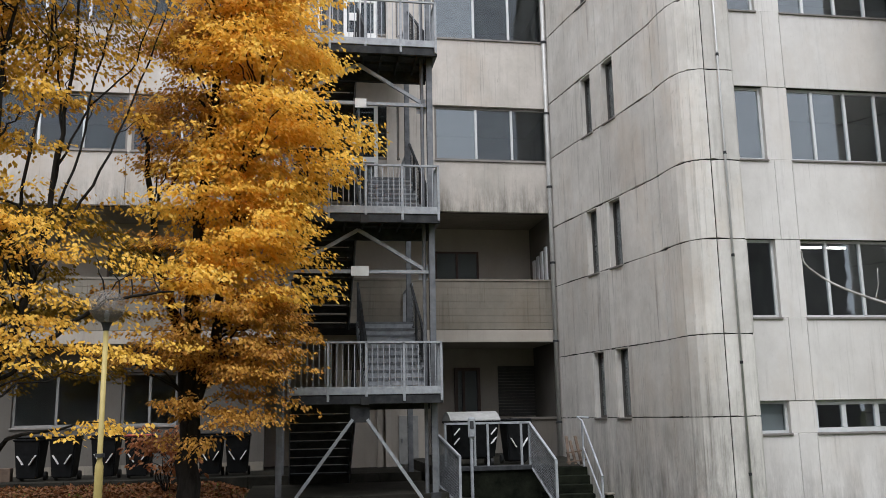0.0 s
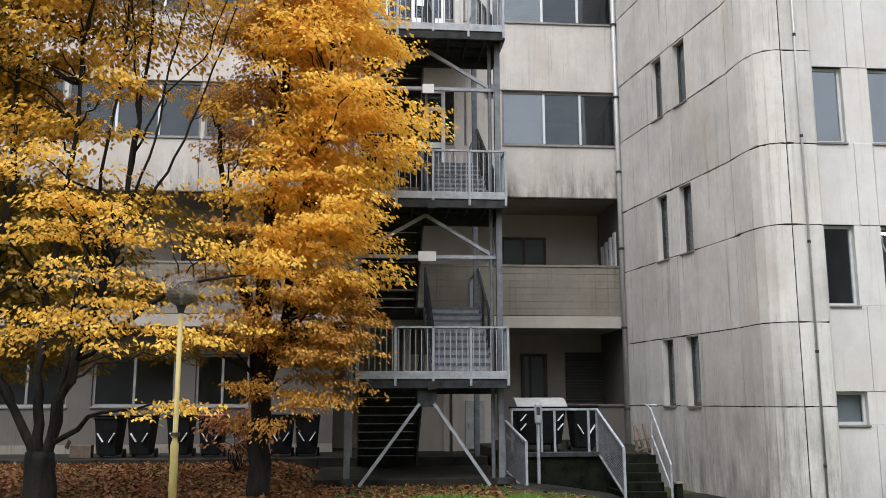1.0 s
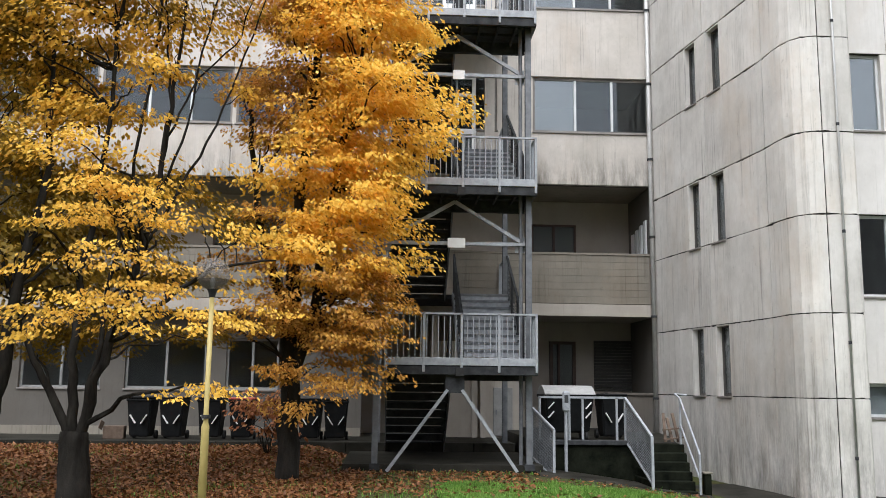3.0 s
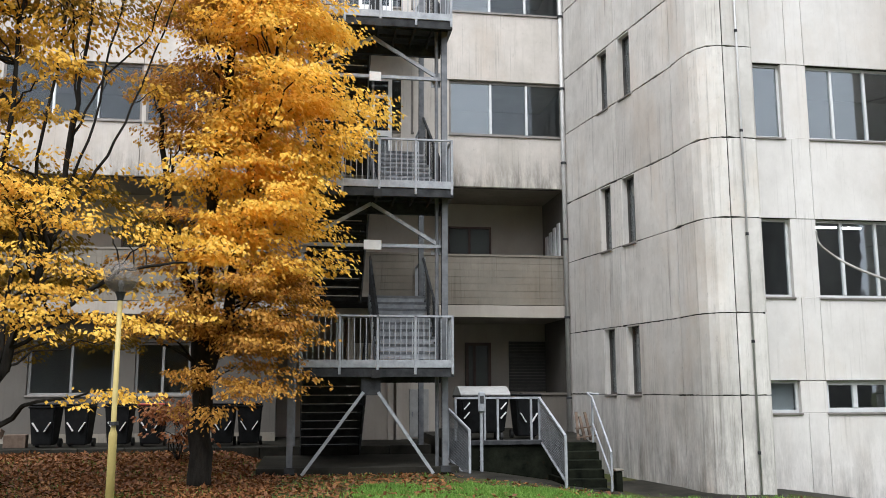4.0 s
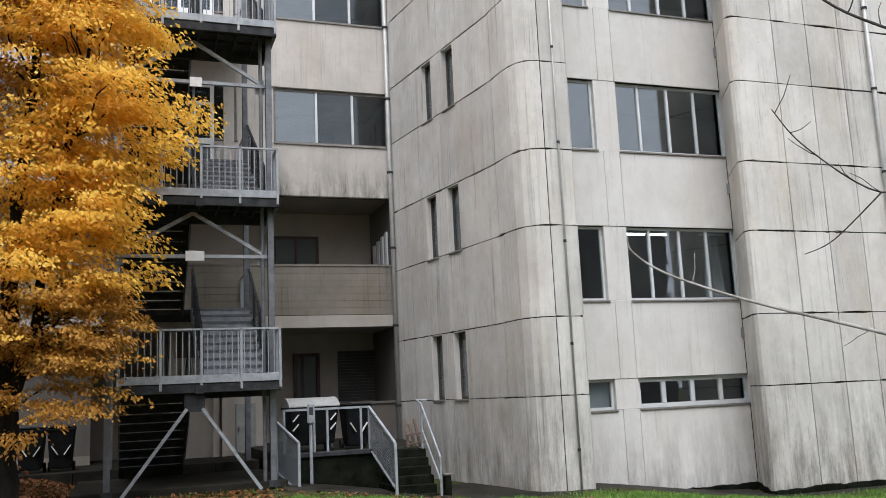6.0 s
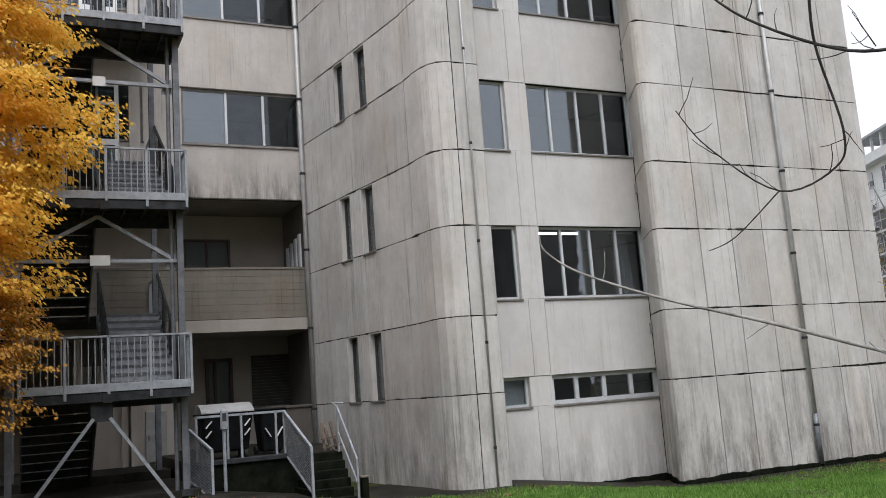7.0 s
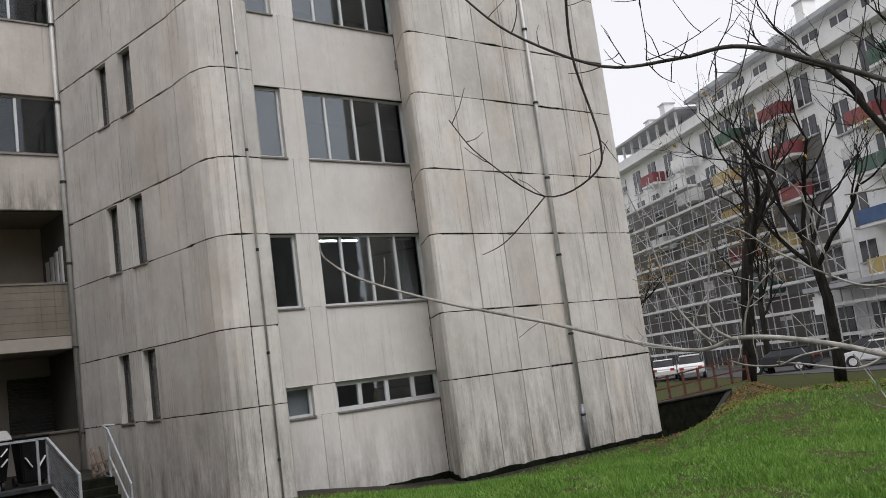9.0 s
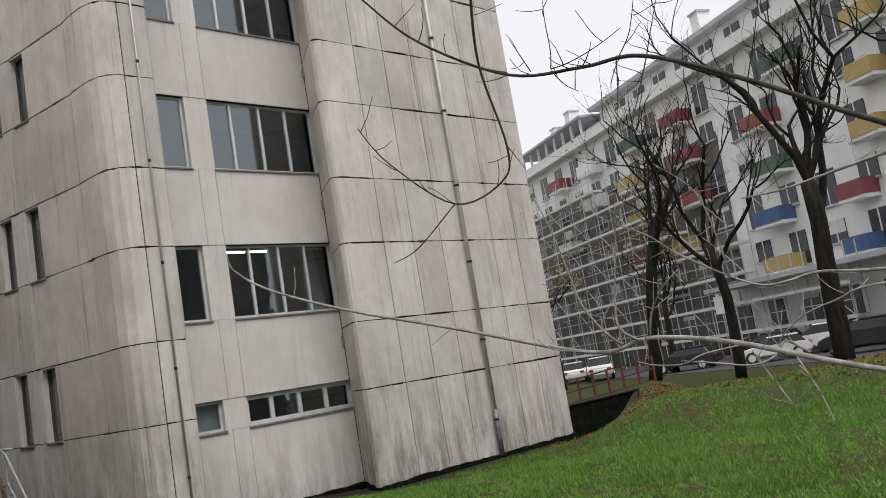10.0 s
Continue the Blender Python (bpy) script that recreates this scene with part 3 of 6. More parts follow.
for k in range(29):
    part("kerb_stone", boxed(-26 + k + 0.006, -25 + k - 0.006, 21.46, 21.61, -0.4, PAVE_Z + 0.012, bevel=0.012), M_WET, pavement)
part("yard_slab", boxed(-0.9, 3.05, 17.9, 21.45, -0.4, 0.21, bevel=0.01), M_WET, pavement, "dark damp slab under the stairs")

wall_ground = thing("wall_ground", "pale ground-floor wall with dark windows, shade put into most panels' colour", "wall", kind="structure")
GY = 24.2
GW = [(-15.2, -13.2), (-12.4, -10.3), (-9.7, -7.6), (-6.98, -4.88), (-4.35, -2.97)]
# left panels use the darkened copy, so shade sits in their colour
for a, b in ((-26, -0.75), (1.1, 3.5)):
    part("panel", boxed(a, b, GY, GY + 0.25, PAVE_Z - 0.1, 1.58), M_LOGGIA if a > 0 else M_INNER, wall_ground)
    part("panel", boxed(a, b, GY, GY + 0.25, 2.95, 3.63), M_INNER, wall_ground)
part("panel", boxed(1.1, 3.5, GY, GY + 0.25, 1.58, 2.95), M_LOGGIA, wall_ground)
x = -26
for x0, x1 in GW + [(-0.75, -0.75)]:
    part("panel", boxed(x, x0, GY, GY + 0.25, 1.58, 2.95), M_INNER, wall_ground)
    if x1 > x0:
        # pale frames drawn grey, with the deep shade here in their colour
        window("window_5", (x0, GY), 0, x1 - x0, 1.59, 2.94, [1, 1], "dark two-pane ground-floor window with grey frame", M_PIPEDULL, pane_mat=M_GLASSDARK)
    x = x1
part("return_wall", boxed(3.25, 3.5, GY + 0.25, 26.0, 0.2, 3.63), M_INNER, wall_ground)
part("room_wall", boxed(-26, 3.2, 27.0, 27.2, -0.3, 3.6), M_ROOM, wall_ground)
for x0, z1 in ((1.12, 3.63), (2.2, 3.63), (2.42, 3.63)):
    part("pilaster", boxed(x0, x0 + 0.14, GY - 0.14, GY, 0.3, z1), M_LOGGIA, wall_ground)
part("plinth", boxed(-26, -0.75, GY - 0.03, GY, 0.3, 0.62), M_BOARD, wall_ground)
door = thing("door_1", "grey flush metal door in the shaded wall", "door", kind="structure")
part("leaf", boxed(2.78, 3.3, GY - 0.06, GY - 0.01, 0.45, 1.72, bevel=0.006), M_PIPEDULL, door)
part("handle", boxed(2.84, 2.87, GY - 0.12, GY - 0.06, 1.0, 1.12), M_STEEL, door)

door = thing("door_2", "dark glazed door with brown frame on the platform", "door", kind="structure")
bm = bmesh.new()
for a in ((4.63, 4.72, 0.62, 3.07), (5.3, 5.39, 0.62, 3.07), (4.72, 5.3, 2.98, 3.07), (4.86, 4.93, 0.62, 2.98)):
    box(bm, a[0], a[1], 25.9, 26.0, a[2], a[3])
part("door_frame", bm, M_FRAMEBROWN, door)
part("pane", boxed(4.72, 5.3, 25.95, 25.97, 0.62, 2.98), M_GLASSDARK, door)
shutter = thing("shutter", "dark closed roller shutter on the shaded wall", "shutter", kind="structure")
for k in range(16):
    part("slat", boxed(5.94, 7.6, 25.94, 25.995, 1.66 + k * 0.091, 1.66 + k * 0.091 + 0.085, bevel=0.008), M_SHUTTER, shutter)
for z0, z1, x0, x1 in ((4.7, 6.52, 4.1, 5.43), (4.1, 6.5, -0.4, 0.6), (4.1, 6.5, 1.0, 1.5), (4.7, 6.5, -5.2, -3.2), (4.7, 6.5, -9.2, -7.0), (4.7, 6.5, -13.2, -11.0)):
    window("window_6", (x0, 25.84), 0, x1 - x0, z0, z1, [1, 1], "dark loggia window with brown frame", M_FRAMEBROWN, 0.04, False, pane_mat=M_GLASSDARK)
louvre = thing("louvre", "row of pale upright boards closing the loggia end", "louvre")
for k in range(4):
    part("slat", boxed(6.98, 7.03, 24.0 + k * 0.42, 24.22 + k * 0.42, 3.95, 6.35 - 0.06 * k, bevel=0.006), M_ALU, louvre)
# darkened copy again: the recess's shade is in the colour
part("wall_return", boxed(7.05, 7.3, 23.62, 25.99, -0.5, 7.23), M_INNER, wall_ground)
low = thing("wall_low", "low rendered wall with a pale coping, shade put into their colour", "wall", kind="structure")
# wall and coping carry the shade in their base colour
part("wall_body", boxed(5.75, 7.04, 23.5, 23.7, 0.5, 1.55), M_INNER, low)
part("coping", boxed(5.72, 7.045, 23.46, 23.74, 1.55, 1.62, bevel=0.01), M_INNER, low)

# ---- raised platform, steps and rails by the wing ----
platform = thing("platform", "raised platform with a black, mossy concrete front", "platform", kind="structure")
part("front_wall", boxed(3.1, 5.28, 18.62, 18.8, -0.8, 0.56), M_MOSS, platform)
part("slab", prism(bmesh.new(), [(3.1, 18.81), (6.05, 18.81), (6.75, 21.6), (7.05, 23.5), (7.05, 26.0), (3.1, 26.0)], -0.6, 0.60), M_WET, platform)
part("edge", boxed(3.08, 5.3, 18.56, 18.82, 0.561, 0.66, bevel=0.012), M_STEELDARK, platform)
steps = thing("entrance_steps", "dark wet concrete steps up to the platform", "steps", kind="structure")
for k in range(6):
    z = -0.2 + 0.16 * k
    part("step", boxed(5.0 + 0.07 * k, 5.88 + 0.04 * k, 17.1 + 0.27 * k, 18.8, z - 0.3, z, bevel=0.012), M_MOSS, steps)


def mesh_guard(name, a, b, ha, hb, label, lean=0.0):
    """A sloping guard: two posts, a top rail and a mesh infill, from a to b."""
    g = thing(name, label, "railing", group="mesh guards by the platform")
    a, b = Vector(a), Vector(b)
    part("top_rail", bar(bmesh.new(), a + Vector((0, 0, ha)), b + Vector((0, 0, hb)), 0.05, 0.04), M_RAIL, g)
    part("bottom_rail", bar(bmesh.new(), a + Vector((0, 0, 0.1)), b + Vector((0, 0, 0.1)), 0.04, 0.03), M_RAIL, g)
    for p, h in ((a, ha), (b, hb)):
        part("post", bar(bmesh.new(), p, p + Vector((0, 0, h)), 0.05), M_RAIL, g)
    bm = bmesh.new()
    for k in range(1, 34):
        f = k / 34
        p = a.lerp(b, f)
        bar(bm, p + Vector((0, 0, 0.1)), p + Vector((0, 0, ha + (hb - ha) * f)), 0.007)
    for k in range(1, 16):
        f = k / 16
        bar(bm, a + Vector((0, 0, 0.1 + (ha - 0.1) * f)), b + Vector((0, 0, 0.1 + (hb - 0.1) * f)), 0.007)
    part("mesh_infill", bm, M_STEEL, g)
    return g


mesh_guard("mesh_guard", (2.98, 18.75, 0.2), (3.26, 17.85, -0.15), 1.1, 1.05, "grey wire-mesh guard sloping beside the platform")
mesh_guard("mesh_guard", (4.92, 18.7, 0.55), (4.98, 17.0, -0.16), 0.98, 0.98, "grey wire-mesh guard beside the concrete steps")
rail = thing("platform_rail", "galvanised tube rail along the platform edge", "railing")
part("top_rail", bar(bmesh.new(), (3.1, 18.7, 1.53), (4.92, 18.7, 1.53), 0.045), M_RAIL, rail)
for x in (3.12, 3.74, 4.02, 4.74):
    part("post", bar(bmesh.new(), (x, 18.7, 0.6), (x, 18.7, 1.53), 0.045), M_RAIL, rail)
hand = thing("handrail", "thin galvanised handrail beside the concrete steps", "handrail")
part("top_rail", tube(bmesh.new(), [(6.3, 18.9, 1.6), (6.05, 18.9, 1.62), (6.02, 18.5, 1.54), (5.93, 17.1, 0.48)], 0.022), M_RAIL, hand)
part("middle_rail", tube(bmesh.new(), [(6.02, 18.5, 1.0), (5.93, 17.1, 0.0)], 0.02), M_RAIL, hand)
for x, y, z0, z1 in ((5.93, 17.12, -0.35, 0.5), (6.02, 18.5, 0.3, 1.54)):
    part("post", tube(bmesh.new(), [(x, y, z0), (x, y, z1)], 0.024), M_RAIL, hand)
stub = thing("bollard", "short dark concrete post at the foot of the steps", "bollard")
part("body", boxed(6.04, 6.18, 17.2, 17.34, -0.5, 0.12, bevel=0.015), M_MOSS, stub)
part("cap", boxed(6.02, 6.2, 17.18, 17.36, 0.12, 0.16, bevel=0.01), M_BOARD, stub)
sign_post = thing("intercom_post", "thin post with a pale call box before the platform", "intercom")
part("post", tube(bmesh.new(), [(3.62, 18.45, -0.3), (3.62, 18.45, 1.6)], 0.035), M_RAIL, sign_post)
box_part = part("call_box", boxed(3.545, 3.695, 18.37, 18.44, 1.24, 1.66, bevel=0.03), M_RAIL, sign_post)
part("speaker_panel", boxed(3.58, 3.66, 18.362, 18.372, 1.42, 1.58, bevel=0.003), M_STEELDARK, box_part)
clutter = thing("crate", "small pile of weathered wooden laths on the platform corner", "crate")
for k, (a, b) in enumerate((((5.95, 19.3, 0.6), (6.0, 19.6, 1.2)), ((6.1, 19.3, 0.6), (6.08, 19.6, 1.1)), ((6.25, 19.35, 0.6), (6.2, 19.6, 1.2)), ((5.9, 19.32, 0.85), (6.35, 19.35, 0.9)), ((5.9, 19.32, 0.65), (6.35, 19.3, 0.7)))):
    part("lath", bar(bmesh.new(), a, b, 0.06, 0.03), M_WOOD, clutter)


# ---- drain pipes ----
def pipe(x, y, z0, z1, r, label, foot=None):
    p = thing("drain_pipe", label, "drain pipe")
    pts = [(x, y, z0), (x, y, z1)]
    part("tube", tube(bmesh.new(), pts, r, 10), M_PIPE, p, smooth=True)
    z = z0 + 0.9
    while z < z1:
        part("bracket", tube(bmesh.new(), [(x, y, z), (x, y, z + 0.06)], r * 1.35, 10), M_STEELDARK, p)
        z += 2.15
    if foot:
        part("shoe", tube(bmesh.new(), [(x, y, z0 + 1.2), (x, y, z0 - 0.02)], r * 1.2, 10), M_STEEL, p, "grey cast-iron foot", True)
    return p


pipe(6.99, 23.42, 0.55, 16.4, 0.06, "pale drain pipe in the corner of the facade")
pipe(8.72, 16.555, -0.45, 15.9, 0.024, "thin grey drain pipe on the rounded pier")
pipe(17.72, 16.58, -0.72, 15.9, 0.055, "grey drain pipe with a dark foot on the panel wall", True)

footing = bmesh.new()
foot_path = fine_path([(7.3, 21.5), (7.75, 18.1), (7.78, 17.1), (7.98, 16.7), (8.4, 16.5), (9.08, 16.5), (9.45, 18.06), (14.2, 18.06), (13.55, 16.92), (13.56, 16.66), (13.8, 16.57), (21.05, 16.57)], 0.11)
strip(footing, foot_path, 0.3, -1.3, -0.66)
for v in footing.verts:
    if v.co.z > -1.0:
        v.co.z += 0.05 * noise.noise((v.co.x * 1.7, v.co.y * 1.7, 0)) + 0.035 * noise.noise((v.co.x * 6, v.co.y * 6, 1)) - 0.03
    v.co.y += 0.02 * noise.noise((v.co.x * 5, v.co.z * 5, 4))
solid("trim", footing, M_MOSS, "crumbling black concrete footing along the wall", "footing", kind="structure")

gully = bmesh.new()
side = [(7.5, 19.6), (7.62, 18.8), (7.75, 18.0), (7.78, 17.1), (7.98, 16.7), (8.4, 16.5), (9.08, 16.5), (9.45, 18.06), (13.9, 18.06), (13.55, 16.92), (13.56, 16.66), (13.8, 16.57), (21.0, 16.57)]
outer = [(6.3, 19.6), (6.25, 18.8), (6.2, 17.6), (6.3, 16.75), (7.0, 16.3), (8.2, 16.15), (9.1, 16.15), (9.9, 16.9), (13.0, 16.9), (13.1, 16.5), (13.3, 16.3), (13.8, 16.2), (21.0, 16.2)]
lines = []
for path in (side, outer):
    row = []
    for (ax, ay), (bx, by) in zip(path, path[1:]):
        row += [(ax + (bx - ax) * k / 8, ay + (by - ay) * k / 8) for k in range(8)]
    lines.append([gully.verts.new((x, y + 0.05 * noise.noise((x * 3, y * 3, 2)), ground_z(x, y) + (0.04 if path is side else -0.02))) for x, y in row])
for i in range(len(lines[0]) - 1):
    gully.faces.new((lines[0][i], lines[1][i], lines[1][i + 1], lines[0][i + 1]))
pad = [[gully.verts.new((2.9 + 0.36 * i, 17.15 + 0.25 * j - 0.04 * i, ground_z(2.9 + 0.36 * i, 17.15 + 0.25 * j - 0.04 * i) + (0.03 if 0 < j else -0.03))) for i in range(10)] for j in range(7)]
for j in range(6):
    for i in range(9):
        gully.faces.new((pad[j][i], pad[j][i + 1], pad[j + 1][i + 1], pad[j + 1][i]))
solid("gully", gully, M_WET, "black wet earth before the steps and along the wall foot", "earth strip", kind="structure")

# ---- the outside steel stairs ----
stairs = thing("fire_escape", "galvanised steel outside staircase on braced columns", "staircase")
SX0, SX1, SY = -0.12, 2.9, 17.5
DECKS = [2.15, 5.75, 9.35]
for x in (-0.27, 2.78):
    for y in (17.95, 21.75):
        bm = boxed(x - 0.005, x + 0.005, y - 0.055, y + 0.055, 0.1, 13.2)
        col = part("column", bm, M_STEEL, stairs)
        part("flange", boxed(x - 0.06, x + 0.06, y - 0.065, y - 0.055, 0.1, 13.2), M_STEEL, col)
        # rear flange darker than the front one: its shaded side put into colour
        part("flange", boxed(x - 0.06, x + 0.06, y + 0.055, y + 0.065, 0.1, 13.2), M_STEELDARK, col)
        part("base_plate", boxed(x - 0.1, x + 0.1, y - 0.1, y + 0.1, 0.1, 0.225), M_STEELDARK, col)
part("down_pipe", tube(bmesh.new(), [(2.63, 18.02, 0.2), (2.63, 18.02, 13.0)], 0.04), M_STEEL, stairs)
BAL = mesh_of("baluster", boxed(-0.008, 0.008, -0.008, 0.008, 0.02, 0.94), M_RAIL)
POST = mesh_of("post", boxed(-0.025, 0.025, -0.025, 0.025, -0.16, 1.0, bevel=0.004), M_RAIL)


BAL_DARK = mesh_of("baluster", boxed(-0.008, 0.008, -0.008, 0.008, 0.02, 0.94), M_STEELDARK)
POST_DARK = mesh_of("post", boxed(-0.025, 0.025, -0.025, 0.025, -0.16, 1.0, bevel=0.004), M_STEELDARK)


def guard(owner, a, b, posts, spacing=0.112, dark=False):
    """Rails, posts and balusters from a to b on the part owner."""
    a, b = Vector(a), Vector(b)
    up = Vector((0, 0, 1))
    part("top_rail", bar(bmesh.new(), a + up * 0.98, b + up * 0.98, 0.05, 0.035), M_STEELDARK if dark else M_RAIL, owner)
    part("bottom_rail", bar(bmesh.new(), a + up * 0.06, b + up * 0.06, 0.03, 0.02), M_STEELDARK if dark else M_RAIL, owner)
    for k in range(posts + 1):
        ob = new("post", POST_DARK if dark else POST)
        ob.parent = owner
        ob.location = a.lerp(b, k / posts)
    n = int((b - a).length / spacing)
    for k in range(1, n):
        ob = new("baluster", BAL_DARK if dark else BAL)
        ob.parent = owner
        ob.location = a.lerp(b, k / n)


def flight(y0, z0, y1, z1, x0, x1, rail_x):
    """Ten closed steps between two levels, with cheeks and a guard."""
    f = part("stringer", bar(bmesh.new(), (x0, y0, z0 - 0.06), (x0, y1, z1 - 0.06), 0.02, 0.26), M_STEEL, stairs)
    part("stringer", bar(bmesh.new(), (x1, y0, z0 - 0.06), (x1, y1, z1 - 0.06), 0.02, 0.26), M_STEEL, stairs)
    n = 10
    for k in range(n):
        za, zb = z0 + (z1 - z0) * k / n, z0 + (z1 - z0) * (k + 1) / n
        ya, yb = y0 + (y1 - y0) * k / n, y0 + (y1 - y0) * (k + 1) / n
        bm = boxed(x0 + 0.015, x1 - 0.015, min(ya, yb), max(ya, yb) + 0.02, zb - 0.035, zb)
        lo, hi = sorted((ya, ya + (0.02 if y1 > y0 else -0.02)))
        box(bm, x0 + 0.015, x1 - 0.015, lo, hi, za + 0.025, zb - 0.036)
        # flights seen from beneath get dark steps, their shade put into the colour
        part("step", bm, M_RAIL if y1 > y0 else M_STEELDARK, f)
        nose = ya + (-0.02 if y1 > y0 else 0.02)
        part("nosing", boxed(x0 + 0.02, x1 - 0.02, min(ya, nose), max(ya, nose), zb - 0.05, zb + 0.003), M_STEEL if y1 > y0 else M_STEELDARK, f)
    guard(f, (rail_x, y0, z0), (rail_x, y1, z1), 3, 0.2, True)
    if y1 > y0:
        guard(f, (x1 - 0.03, y0, z0), (x1 - 0.03, y1, z1), 3, 0.2, True)


for i, z in enumerate(DECKS):
    # deck and the members under it are coloured dark to hold the shade
    land = part("landing", boxed(SX0, SX1, SY + 0.05, 18.95, z - 0.05, z), M_STEELDARK, stairs, "steel grating deck, shade beneath put into its dark colour")
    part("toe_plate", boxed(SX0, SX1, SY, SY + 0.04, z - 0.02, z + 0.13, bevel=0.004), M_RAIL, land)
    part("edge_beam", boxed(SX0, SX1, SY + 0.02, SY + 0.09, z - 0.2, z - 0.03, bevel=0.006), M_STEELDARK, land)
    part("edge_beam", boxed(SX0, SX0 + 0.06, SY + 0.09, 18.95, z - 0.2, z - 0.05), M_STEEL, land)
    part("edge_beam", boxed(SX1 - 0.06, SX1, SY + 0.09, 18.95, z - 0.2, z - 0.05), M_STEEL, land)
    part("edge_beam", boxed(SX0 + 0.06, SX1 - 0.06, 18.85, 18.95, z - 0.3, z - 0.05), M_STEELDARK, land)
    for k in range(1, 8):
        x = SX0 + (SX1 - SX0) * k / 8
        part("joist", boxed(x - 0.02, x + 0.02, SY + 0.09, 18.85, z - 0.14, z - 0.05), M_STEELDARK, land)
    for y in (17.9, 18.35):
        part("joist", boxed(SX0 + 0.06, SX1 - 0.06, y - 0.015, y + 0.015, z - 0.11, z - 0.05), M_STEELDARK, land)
    part("beam_end", boxed(1.28, 1.44, SY - 0.02, SY + 0.15, z - 0.22, z - 0.06), M_RUBBER, land, "dark open end of the middle beam")
    guard(land, (SX0 + 0.03, SY + 0.02, z + 0.01), (SX1 - 0.03, SY + 0.02, z + 0.01), 4)
    guard(land, (SX0 + 0.03, SY + 0.05, z + 0.01), (SX0 + 0.03, 18.9, z + 0.01), 2)
    guard(land, (SX1 - 0.03, SY + 0.05, z + 0.01), (SX1 - 0.03, 18.9, z + 0.01), 2)
    back = part("back_landing", boxed(SX0, SX1, 21.72, 23.56, z + 1.68, z + 1.8), M_STEELDARK, stairs)
    guard(back, (SX1 - 0.03, 21.8, z + 1.8), (SX1 - 0.03, 23.5, z + 1.8), 2)
    guard(back, (SX0 + 0.03, 21.8, z + 1.8), (SX0 + 0.03, 23.5, z + 1.8), 2)
    lo = 0.25 if i == 0 else z - 1.8
    flight(21.72, lo, 18.95, z, -0.08, 1.3, 1.27)
    flight(18.95, z, 21.72, z + 1.8, 1.48, 2.86, 1.52)
    if i:
        t = z - 1.13
        part("tie", boxed(-0.2, 2.72, 17.98, 18.05, t - 0.035, t + 0.035), M_RAIL, stairs)
        for s in (-0.12, 2.62):
            part("brace", bar(bmesh.new(), (1.27, 18.02, z - 0.26), (s, 18.02, t + 0.06), 0.06, 0.07), M_RAIL, stairs)
            part("gusset", boxed(s - 0.1, s + 0.1, 18.06, 18.08, t - 0.16, t + 0.16), M_RAIL, stairs)
for s in (0.0, 2.52):
    part("brace", bar(bmesh.new(), (1.27 + (0.14 if s else -0.14), 17.62, 1.66), (s - (0.02 if s else 0.03), 17.62, 0.1), 0.055, 0.06), M_RAIL, stairs)
part("gusset", boxed(1.08, 1.46, 17.6, 17.66, 1.6, 1.95), M_STEELDARK, stairs)

for x, z, w in ((1.12, 4.52, 0.36), (1.2, 8.1, 0.24)):
    plate = thing("sign_plate", "small blank white sign plate fixed to the stair brace", "sign", group="plates on the stairs")
    part("plate", boxed(x, x + w, 17.93, 17.945, z, z + 0.2, bevel=0.003), M_PAPER, plate)
    part("fixing", boxed(x + w / 2 - 0.02, x + w / 2 + 0.02, 17.946, 17.98, z + 0.05, z + 0.15), M_STEELDARK, plate)


# ---- waste bins ----
def wheelie_bin(at, turn, lid=None):
    b = thing("wheelie_bin", "black wheeled bin with a red lid and white chevrons" if lid else "black plastic wheeled bin with white reflective chevrons", "bin", at, "bins along the facade", turn=turn)
    bm = bmesh.new()
    lo = [bm.verts.new(c) for c in ((-0.23, -0.24, 0.06), (0.23, -0.24, 0.06), (0.23, 0.2, 0.06), (-0.23, 0.2, 0.06))]
    hi = [bm.verts.new(c) for c in ((-0.29, -0.33, 0.93), (0.29, -0.33, 0.93), (0.29, 0.3, 0.93), (-0.29, 0.3, 0.93))]
    bm.faces.new(lo[::-1])
    bm.faces.new(hi)
    for i in range(4):
        j = (i + 1) % 4
        bm.faces.new((lo[i], lo[j], hi[j], hi[i]))
    bmesh.ops.bevel(bm, geom=bm.edges[:], offset=0.03, segments=2, affect="EDGES")
    part("body", bm, M_BIN, b)
    part("rim", boxed(-0.31, 0.31, -0.35, 0.33, 0.9, 0.95, bevel=0.015), M_BIN, b)
    bm = boxed(-0.3, 0.3, -0.36, 0.34, 0.955, 1.0, bevel=0.02)
    for v in bm.verts:
        if v.co.z > 0.97:
            v.co.z += 0.05 * (1 - (v.co.x / 0.3) ** 2)
    part("lid", bm, lid or M_BIN, b, "dull red lid" if lid else "")
    part("handle", tube(bmesh.new(), [(-0.22, 0.36, 0.9), (0.22, 0.36, 0.9)], 0.018), M_BIN, b)
    for x in (-0.26, 0.26):
        part("wheel", tube(bmesh.new(), [(x - 0.03, 0.24, 0.1), (x + 0.03, 0.24, 0.1)], 0.1, 14), M_RUBBER, b)
    for k in (-1, 1):
        bm = bmesh.new()
        bar(bm, (k * 0.07, -0.285, 0.38), (k * 0.2, -0.307, 0.58), 0.02, 0.12, (0, 1, 0))
        part("chevron", bm, M_PAPER, b, "white reflective chevron")
    return b


for k, x in enumerate((-5.94, -5.2, -4.31, -3.55, -1.92, -1.3)):
    wheelie_bin((x, 22.35 + 0.06 * ((k * 7) % 3), PAVE_Z), (k * 37) % 9 - 4, M_RED if x == -3.55 else None)
wheelie_bin((5.0, 20.3, 0.60), 3)

skip = thing("waste_container", "large black four-wheeled waste container with a pale grey lid", "waste container", (3.92, 20.0, 0.60))
